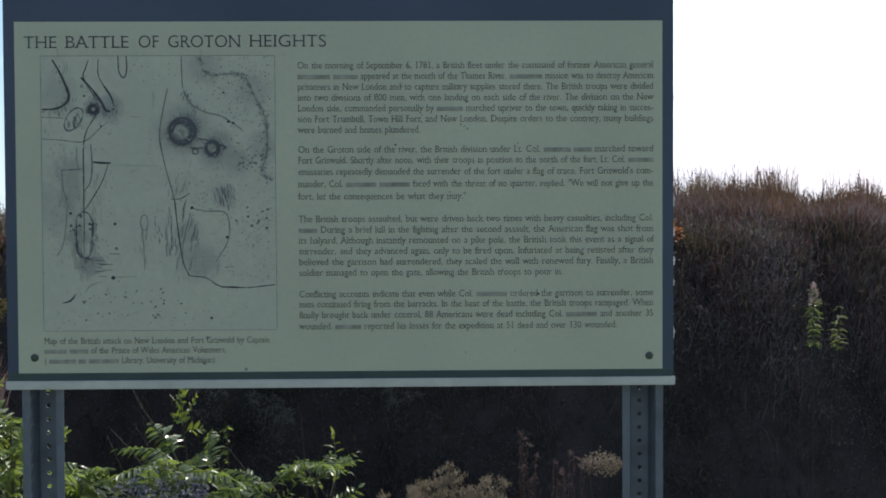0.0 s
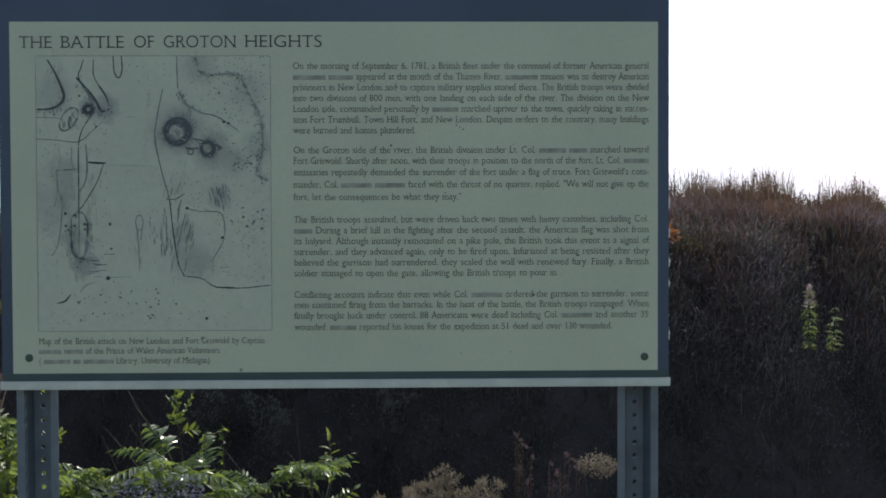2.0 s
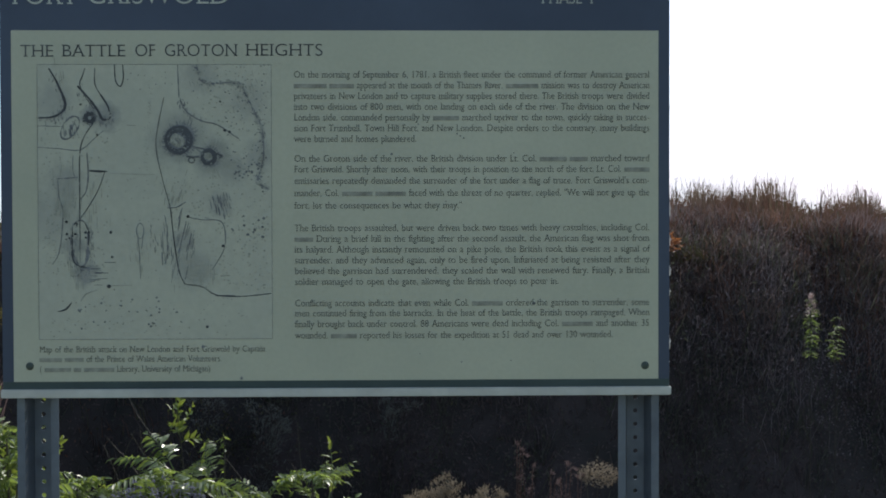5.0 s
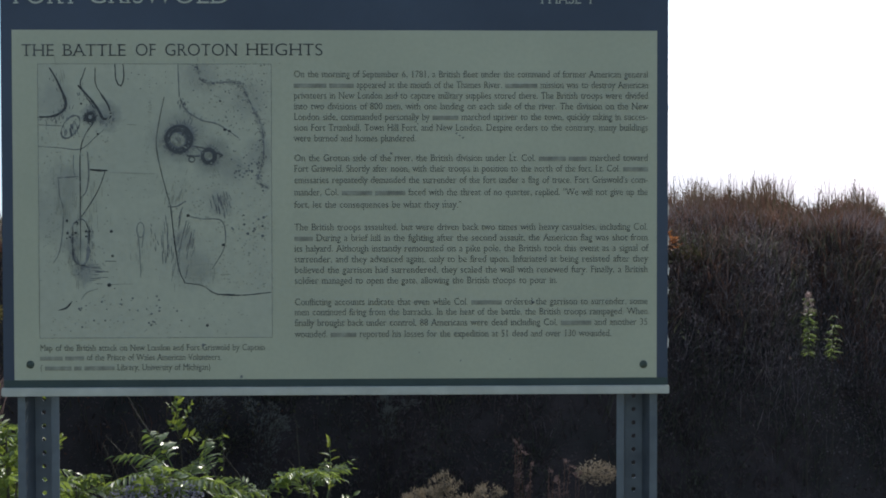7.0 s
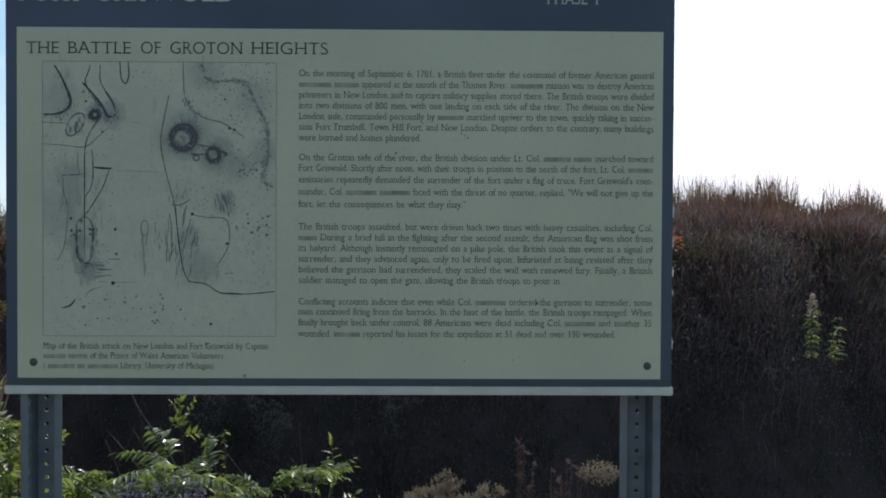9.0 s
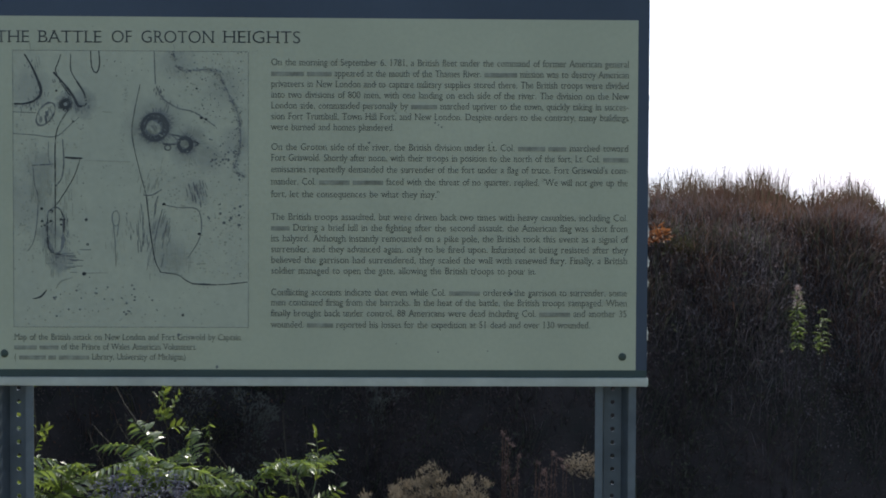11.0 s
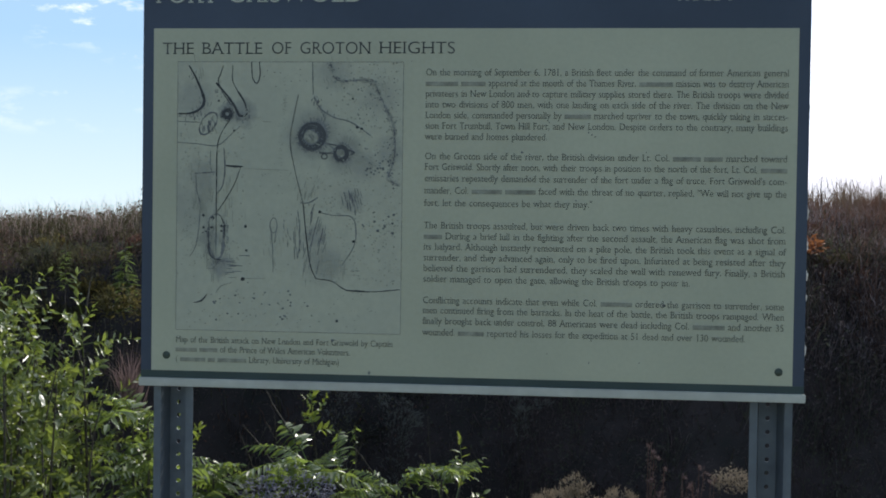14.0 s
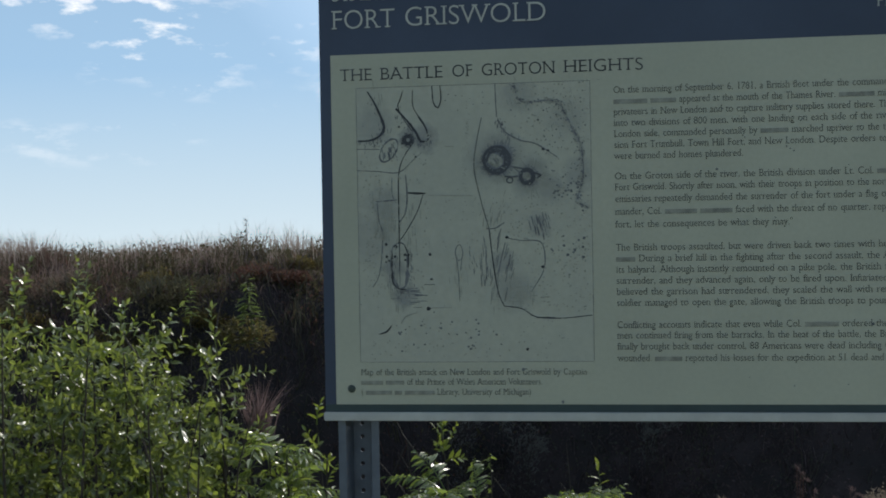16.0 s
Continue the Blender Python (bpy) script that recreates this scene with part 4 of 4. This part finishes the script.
SPRAYS = [spray_mesh("leafy_shoot", BUSH_LEAF, grow.uniform(0.11, 0.2), grow.choice((9, 10, 12, 13)), grow.uniform(0.042, 0.058), 0.4) for _ in range(10)]
YOUNG_SPRAYS = [spray_mesh("young_shoot", LEAF_YOUNG, grow.uniform(0.08, 0.13), grow.choice((6, 7, 8)), grow.uniform(0.032, 0.046)) for _ in range(4)]


def broad_bush(x, y, top, shoots, label="glossy green broad-leaved shrub catching the sun", bare=0.4, young=0.12):
    """An upright shrub: a bent stem, leafy shoots that rise steeply from it and one at its tip."""
    z = float(land(x, y))
    root = thing("broad_leaved_shrub", x, y, z, label, "shrub", "broad-leaved shrubs before the bank")
    tall = top - z
    tip = Vector((grow.uniform(-0.06, 0.06), grow.uniform(-0.06, 0.06), tall))
    bow = Vector((grow.uniform(-0.04, 0.04), grow.uniform(-0.04, 0.04), 0))
    stem = lambda t: tip * t + bow * math.sin(math.pi * t)
    part("stem", tube([stem(i / 7) for i in range(8)], 0.008, 0.002), BARK, root)
    a = grow.uniform(0, 6.28)
    for i in range(shoots):
        t = bare + (1.0 - bare) * (i + 0.5) / shoots
        a += 2.4 + grow.uniform(-0.5, 0.5)
        fresh = grow.random() < young
        last = i == shoots - 1
        s = grow.uniform(0.6, 1.05)
        m = Matrix.Translation(stem(1 if last else t)) @ Euler((radians(grow.uniform(50, 85) if last else grow.uniform(-25, 62)), 0, a)).to_matrix().to_4x4() @ Matrix.Rotation(grow.uniform(0, 6.28), 4, "Y") @ Matrix.Diagonal((s, s, s, 1))
        shared("young_shoot" if fresh else "leafy_shoot", grow.choice(YOUNG_SPRAYS if fresh else SPRAYS), root, m)
    return root


def bush_top(x):
    """How high the shrubs reach along their row."""
    return float(np.interp(x, (-2.4, -1.95, -1.62, -1.52, -1.43, -1.34, -1.28, -1.235, -1.18, -1.1), (1.42, 1.42, 1.43, 1.33, 1.26, 1.19, 1.18, 1.12, 1.0, 0.9)))


thicket = random.Random(31)
for k in range(42):
    row = -1.24 - 1.1 * (k + 0.5) / 42 + thicket.uniform(-0.03, 0.03)
    y = 1.62 - 0.16 * (k % 5) + thicket.uniform(-0.06, 0.06)
    f = (y + 2.24) / 3.54
    drop = 0.0 if k % 5 == 1 else thicket.uniform(0.02, 0.26)
    broad_bush(0.03 + (row - 0.03) * f, y, 1.54 - (1.54 - bush_top(row)) * f - drop - 0.05, 25)
broad_bush(-1.235, 1.3, 1.24, 13, bare=0.62, young=0.0)
for x, y, top, n in ((-1.07, 1.2, 0.84, 14), (-1.14, 1.0, 0.84, 14)):
    broad_bush(x, y, top, n, young=0.3)

SUMAC = ((-1.10, 1.30, 0.95, 14), (-0.99, 1.40, 0.90, 12), (-1.22, 1.30, 0.98, 14), (-1.2, 0.85, 0.86, 14), (-1.13, 1.60, 0.93, 13), (-0.98, 1.2, 0.82, 10), (-1.2, 1.5, 0.98, 14), (-1.05, 1.55, 0.90, 13),
    (-0.85, 1.40, 0.70, 10), (-0.71, 1.55, 0.68, 10), (-0.38, 1.55, 0.64, 10), (-0.2, 1.60, 0.66, 10), (-0.55, 1.45, 0.64, 10), (-0.78, 1.6, 0.72, 11), (-0.48, 1.6, 0.68, 11), (-0.28, 1.55, 0.66, 11))
for x, y, top, n in SUMAC:
    shrub(x, y, top, n, bare=0.45, label="dark green sumac shrub with feathery arching leaves")


def rosette(x, y, heart, fronds, long):
    """A young sumac: a thin stem whose long feathered leaves all spread and arch from its top."""
    z = float(land(x, y))
    root = thing("sumac_sapling", x, y, z, "young sumac with long arching feathered leaves", "shrub", "young sumacs behind the sign")
    part("stem", tube([Vector((0, 0, 0)), Vector((0.01, 0, (heart - z) * 0.5)), Vector((0, 0, heart - z))], 0.006, 0.003), BARK, root)
    a = grow.uniform(0, 6.28)
    for i in range(fronds):
        a += 6.28 / fronds + grow.uniform(-0.3, 0.3)
        s = long / 0.19 * grow.uniform(0.75, 1.15)
        m = Matrix.Translation((0, 0, heart - z - 0.012 * i)) @ Euler((radians(grow.uniform(5, 50)), radians(grow.uniform(-30, 30)), a)).to_matrix().to_4x4() @ Matrix.Diagonal((s, s, s, 1))
        shared("frond", grow.choice(FRONDS), root, m)
    return root


for x, y, heart, n, long in ((-0.60, 1.50, 0.79, 10, 0.2), (-0.73, 1.50, 0.735, 8, 0.17), (-0.88, 1.45, 0.745, 8, 0.15), (-0.49, 1.50, 0.74, 7, 0.17), (-0.31, 1.50, 0.725, 8, 0.16), (-0.18, 1.52, 0.76, 8, 0.16), (-0.66, 1.42, 0.70, 6, 0.15),
                             (-1.02, 1.25, 0.85, 8, 0.18), (-1.12, 1.4, 0.95, 8, 0.2)):
    rosette(x, y, heart, n, long)
# thin saplings that stand taller behind the sign
broad_bush(-0.65, 1.80, 0.94, 9, "thin sapling with small bright yellow-green leaves", 0.84, 1.0)
broad_bush(-0.09, 1.60, 0.64, 4, "thin sapling with small bright leaves", 0.84, 0.6)
broad_bush(-1.0, 1.70, 0.95, 3, "thin sapling with small bright yellow-green leaves", 0.84, 0.8)


def twig(points, label):
    root = thing("bare_twig", *points[0], label, "twig")
    part("stem", tube([Vector(p) - Vector(points[0]) for p in points], 0.0035, 0.0012, 5), BARK, root)
    return root


def spike(x, y, foot, top, wide, mat, head, label, name="goldenrod", count=90):
    """A tall weed: a stem, narrow leaves all the way up and a seed head."""
    root = thing(name, x, y, float(land(x, y)), label, "weed")
    z0 = float(land(x, y))
    lean = Vector((grow.uniform(-0.008, 0.008), 0, 0))
    at = lambda z: Vector((0, 0, z - z0)) + lean * ((z - z0) / (top - z0))
    part("stem", tube([at(z0 + (top - z0) * i / 6) for i in range(7)], 0.003, 0.0012, 5), DARK_STEM, root)
    pieces = []
    for i in range(count):
        t = grow.random()
        z = foot + (top - foot) * t
        a = grow.uniform(0, 6.28)
        size = wide * (0.45 + 0.6 * math.sin(math.pi * (0.2 + 0.7 * t))) * grow.uniform(0.7, 1.2)
        pieces.append(leaflet(at(z), Vector((math.cos(a), math.sin(a), grow.uniform(-0.3, 0.5))), Vector((0, 0, 1)), size, size * 0.24, 0.3))
    tagged(part("foliage", join(pieces), mat, root), kind="stuff")
    if head:
        pieces = []
        for i in range(120):
            a, t = grow.uniform(0, 6.28), grow.random()
            pieces.append(leaflet(at(top - 0.055 + 0.065 * t) + Vector((math.cos(a), math.sin(a), 0)) * 0.012 * (1 - t), Vector((math.cos(a), math.sin(a), grow.uniform(0, 1.5))), Vector((0, 0, 1)), grow.uniform(0.008, 0.016), 0.004, 0))
        part("seed_head", join(pieces), head, root, "fluffy pale pinkish seed head")
    return root


spike(1.312, 1.38, 1.14, 1.312, 0.028, WEED, PALE_PLUME, "green goldenrod spike with a pale fluffy top", count=110)
spike(1.385, 1.38, 1.12, 1.262, 0.027, WEED, None, "green goldenrod spike without flowers", count=60)
spike(-1.335, 1.90, 1.20, 1.425, 0.05, WEED, None, "olive green goldenrod spike before the dark bank", count=110)
spike(-1.50, 1.80, 1.28, 1.42, 0.035, WEED, None, "small olive goldenrod spike before the dark bank", count=40)


def puff(name, x, y, z, rx, rz, mat, label, count, size, upward=0.4, category="weed", stems=3):
    """A branching seed head: thin stems that fan out, and many small bits round their ends."""
    z0 = float(land(x, y))
    root = thing(name, x, y, z0, label, category)
    pieces, bits = [], []
    for s in range(stems):
        end = Vector((grow.uniform(-rx, rx) * 0.8, grow.uniform(-rx, rx) * 0.6, z - z0 + grow.uniform(-rz, rz) * 0.5))
        pieces.append(tube([Vector((0, 0, 0)), Vector((end.x * 0.2, end.y * 0.2, end.z * 0.6)), end], 0.003, 0.001, 5))
    for i in range(count):
        a, r = grow.uniform(0, 6.28), math.sqrt(grow.random())
        h = grow.uniform(-1, 1) * math.sqrt(max(0, 1 - r * r)) * grow.uniform(0.6, 1.1)
        c = Vector((rx * r * math.cos(a), rx * 0.8 * r * math.sin(a), z - z0 + rz * h))
        bits.append(leaflet(c, Vector((math.cos(a) * r + grow.uniform(-0.8, 0.8), math.sin(a) * r + grow.uniform(-0.8, 0.8), upward + grow.uniform(-0.7, 0.7))), Vector((grow.uniform(-0.5, 0.5), grow.uniform(-0.5, 0.5), 1)), size * grow.uniform(0.6, 1.4), size * 0.35, 0.2))
    tagged(part("stem", join(pieces), BARK, root), kind="stuff")
    tagged(part("seed_head", join(bits), mat, root), kind="stuff")
    return root


puff("goldenrod", -1.33, 1.87, 1.235, 0.085, 0.075, leafy("yellowing_goldenrod", (0.09, 0.085, 0.03), (0.14, 0.12, 0.045), (0.20, 0.17, 0.06), 0.4, 0.6, 0.2), "yellow-olive goldenrod clump going to seed", 420, 0.026)
puff("seeding_weed", 0.722, 1.65, 0.735, 0.062, 0.05, SEED, "tan dried flower head on a thin stem", 1000, 0.010)
puff("aster_clump", -0.62, 1.34, 0.725, 0.14, 0.07, GREY_ASTER, "greyish lilac aster clump among green leaves", 700, 0.015, 0.5, stems=8)
GREY_WEED = leafy("grey_green_weed", (0.13, 0.14, 0.13), (0.18, 0.185, 0.175), (0.14, 0.15, 0.13), 0.4, 0.95, 0.03)
puff("bank_tuft", 1.12, 2.55, 1.45, 0.05, 0.05, leafy("rusty_leaf", (0.2, 0.07, 0.03), (0.28, 0.12, 0.05), (0.4, 0.16, 0.06), 0.4, 0.5, 0.3), "rusty orange dying leaves on the bank", 120, 0.03)


def tuft(name, x, y, foot, tall, count, fan, width, mat, label):
    """Upright grass stems that fan out from one foot, as one clump."""
    z0 = foot
    root = thing(name, x, y, z0, label, "grass")
    n = count
    base = np.stack([grow_rng.normal(0, 0.012, n), grow_rng.normal(0, 0.012, n), np.zeros(n)], 1)
    geo = blades(base, tall * grow_rng.uniform(0.6, 1.05, n), np.full(n, width), np.abs(grow_rng.normal(fan, fan * 0.5, n)), grow_rng.uniform(-0.6, 0.6, n), grow_rng.uniform(0, 6.28, n))
    part("blades", geo, mat, root)
    return root


grow_rng = np.random.default_rng(3)
tuft("plume_grass", -1.263, 1.78, 0.85, 0.28, 90, 0.35, 0.004, PLUME, "pinkish plume grass tuft below the bank")


def plume_weed(name, x, y, top, stems, fan, mat, stem_mat, label, bits=26, size=0.012, thick=0.009, share=0.4):
    """A dried weed: several stems that lean apart, each ending in a slender drooping plume."""
    z0 = float(land(x, y))
    root = thing(name, x, y, z0, label, "weed")
    for k in range(stems):
        a, reach = grow.uniform(0, 6.28), fan * math.sqrt(grow.random())
        h = (top - z0) * grow.uniform(0.86, 1.0)
        side = Vector((math.cos(a), 0.5 * math.sin(a), 0))
        line = [Vector((0, 0, 0)), Vector((0, 0, h * 0.45)) + side * reach * 0.25, Vector((0, 0, h * 0.86)) + side * reach * 0.6, Vector((0, 0, h)) + side * reach, Vector((0, 0, h * (1.0 - 0.5 * fan))) + side * reach * 1.7]
        part("stem", tube(line, 0.002, 0.0008, 4), stem_mat, root)
        pieces = []
        for b in range(bits):
            t = 1 - share * grow.random()
            q = line[3].lerp(line[4], (t - 0.8) / 0.2) if t > 0.8 else line[2].lerp(line[3], (t - 0.6) / 0.2) if t > 0.6 else line[1].lerp(line[2], (t - 0.4) / 0.2)
            off = Vector((grow.gauss(0, 1), grow.gauss(0, 1), grow.gauss(0, 0.5))) * thick * (1.5 - t) * 1.6
            pieces.append(leaflet(q + off, Vector((grow.uniform(-0.7, 0.7), grow.uniform(-0.7, 0.7), grow.uniform(0.1, 1))) + side * 0.5, Vector((grow.uniform(-1, 1), 1, 0.3)), size * grow.uniform(0.6, 1.6), size * 0.2, 0.1))
        tagged(part("plume", join(pieces), mat, root), kind="stuff")
    return root


for x, y, top, n in ((-0.43, 2.33, 0.88, 9), (-0.67, 2.36, 0.92, 5), (0.03, 2.36, 0.88, 5)):
    plume_weed("dull_weed", x, y, top, n, 0.07, GREY_WEED, DARK_STEM, "dull grey-green weed on the shaded bank", 70, 0.015, 0.012, 0.55)
for x, top, n, fan in ((0.02, 0.66, 4, 0.08), (0.12, 0.70, 7, 0.10), (0.22, 0.71, 7, 0.10), (0.31, 0.745, 8, 0.09), (0.38, 0.71, 6, 0.08), (-0.05, 0.64, 4, 0.08)):
    plume_weed("seeding_weed", x, 1.62, top, n, fan, SEED, BARK, "tan feathery dried weed at the foot of the bank", 150, 0.013, 0.008, 0.5)
for x, top, n in ((0.455, 0.86, 3), (0.50, 0.80, 3), (0.555, 0.78, 3), (0.605, 0.83, 4), (0.65, 0.76, 3)):
    plume_weed("red_grass", x, 1.60, top, n, 0.03, PLUME, RED_STEM, "red-brown grass stems with thin silvery plumes", 60, 0.008, 0.003, 0.5)
twig([(-0.72, 1.75, 0.66), (-0.80, 1.78, 0.76), (-0.88, 1.80, 0.84)], "bare brown twig with few leaves")
twig([(-0.70, 1.80, 0.80), (-0.78, 1.83, 0.90), (-0.83, 1.85, 0.99)], "bare brown twig with few leaves")
twig([(-1.50, 1.35, 1.20), (-1.60, 1.40, 1.31), (-1.71, 1.42, 1.42)], "bare grey twig above the shrubs")
twig([(-1.36, 1.62, 1.20), (-1.35, 1.63, 1.30), (-1.34, 1.64, 1.37)], "thin bare twig above the shrubs")


# ---- clumps of brush that break up the bank ----
YELLOW_OLIVE = leafy("yellowing_brush", (0.10, 0.085, 0.03), (0.15, 0.125, 0.05), (0.20, 0.16, 0.05), 0.35, 0.6, 0.2)
REDDISH = leafy("reddish_brush", (0.12, 0.06, 0.045), (0.19, 0.11, 0.085), (0.16, 0.08, 0.055), 0.3, 0.7, 0.15)
BUFF = leafy("buff_brush", (0.17, 0.13, 0.095), (0.23, 0.18, 0.135), (0.22, 0.165, 0.12), 0.3, 0.75, 0.1)
place = random.Random(21)
for k in range(64):
    x = place.uniform(-3.6, 3.4)
    y = place.uniform(2.45, 3.3)
    left = x < 0.2
    high = y > 3.0
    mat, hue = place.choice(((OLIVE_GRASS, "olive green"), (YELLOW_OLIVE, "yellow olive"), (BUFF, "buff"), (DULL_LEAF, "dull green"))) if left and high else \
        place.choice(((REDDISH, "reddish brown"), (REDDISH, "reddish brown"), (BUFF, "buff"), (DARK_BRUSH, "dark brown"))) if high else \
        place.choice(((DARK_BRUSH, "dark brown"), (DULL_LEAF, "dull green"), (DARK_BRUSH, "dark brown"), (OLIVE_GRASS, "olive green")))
    r = place.uniform(0.05, 0.115) * (0.7 if high and x > 0 else 1.0)
    ob = puff("brush_clump", x, y, float(land(x, y)) + r * 0.45, r, r * 0.7, mat, hue + " brush clump on the earth bank", 420, 0.017, 0.9, "brush", 4)
    tagged(ob, group="brush clumps on the bank")
# seed stalks that stand up from the crest
for k in range(12):
    x = place.uniform(-3.4, -1.0) if k % 2 else place.uniform(0.9, 3.0)
    y = place.uniform(3.2, 3.7)
    ob = puff("seed_stalk", x, y, float(land(x, y)) + place.uniform(0.10, 0.22), 0.009, 0.03, BUFF if k % 3 else RUST_GRASS, "thin dry seed stalk on the crest", 22, 0.011, 0.8, "weed", 1)
    tagged(ob, group="seed stalks on the crest")
for x, y, r, mat, hue in ((-2.62, 2.70, 0.15, YELLOW_OLIVE, "yellow olive"), (-2.38, 2.66, 0.12, OLIVE_GRASS, "olive green"), (-2.15, 2.72, 0.11, YELLOW_OLIVE, "yellow olive"), (-1.95, 2.70, 0.09, OLIVE_GRASS, "olive green"), (-1.76, 2.74, 0.08, YELLOW_OLIVE, "yellow olive"),
                         (-2.85, 2.75, 0.14, OLIVE_GRASS, "olive green"), (-2.5, 2.95, 0.12, BUFF, "buff"), (-2.75, 3.0, 0.13, PINK_GRASS, "pinkish brown"), (-1.6, 2.95, 0.08, REDDISH, "reddish brown"), (-1.45, 2.92, 0.07, REDDISH, "reddish brown"),
                         (-2.25, 3.1, 0.09, OLIVE_GRASS, "olive green"), (-1.9, 3.1, 0.10, DULL_LEAF, "dull green")):
    ob = puff("brush_clump", x, y, float(land(x, y)) + r * 0.3, r * 1.25, r * 0.6, mat, hue + " brush clump on the earth bank", 1100, 0.017, 0.8, "brush", 4)
    tagged(ob, group="brush clumps on the bank")


def leafy_twig(points, count, size, mat, label):
    """A leaning twig with small leaves along its outer half."""
    root = thing("leafy_twig", *points[0], label, "twig")
    p = [Vector(q) - Vector(points[0]) for q in points]
    part("stem", tube(p, 0.0032, 0.001, 5), BARK, root)
    pieces = []
    for k in range(count):
        t = grow.uniform(0.35, 1.0) * (len(p) - 1)
        a = p[min(int(t), len(p) - 2)].lerp(p[min(int(t), len(p) - 2) + 1], t - min(int(t), len(p) - 2))
        pieces.append(leaflet(a, Vector((grow.uniform(-1, 1), grow.uniform(-1, 1), grow.uniform(-0.6, 0.6))), Vector((grow.uniform(-1, 1), grow.uniform(-1, 1), 1)), size * grow.uniform(0.6, 1.3), size * 0.4, 0.3))
    tagged(part("foliage", join(pieces), mat, root), kind="stuff")
    return root


sprout = random.Random(9)
for x, y, z, n in ((-0.47, 1.68, 0.68, 9), (-1.25, 1.40, 1.0, 12), (-1.40, 1.40, 1.1, 12), (-1.55, 1.40, 1.15, 12), (-1.70, 1.30, 1.12, 12), (-1.85, 1.35, 1.1, 12), (-1.35, 1.1, 1.0, 12), (-1.6, 1.0, 1.05, 12), (-1.75, 1.05, 1.05, 12)):
    dx, dz = sprout.uniform(-0.14, 0.14), sprout.uniform(0.14, 0.26)
    leafy_twig([(x, y, z - 0.15), (x + dx * 0.3, y, z + dz * 0.3), (x + dx * 0.7, y + 0.02, z + dz * 0.75), (x + dx, y + 0.02, z + dz)], n * 2, 0.03, LEAF if n % 2 else LEAF_YOUNG, "thin leaning twig with small green leaves")

for k in range(9):
    x, y = sprout.uniform(-2.0, -0.95), sprout.uniform(0.95, 1.5)
    top = 1.16 + 0.10 * math.sin(x * 5) - 0.25 * max(0.0, x + 1.35)
    twig([(x, y, 0.5), (x + sprout.uniform(-0.05, 0.05), y, top * 0.8), (x + sprout.uniform(-0.12, 0.12), y, top + sprout.uniform(-0.05, 0.12))], "bare grey stem among green shrubs")
for k in range(10):
    x, y = sprout.uniform(-0.9, -0.1), sprout.uniform(1.45, 1.7)
    twig([(x, y, 0.4), (x + sprout.uniform(-0.04, 0.04), y, 0.65), (x + sprout.uniform(-0.12, 0.12), y, sprout.uniform(0.75, 0.92))], "bare grey stem among green shrubs")
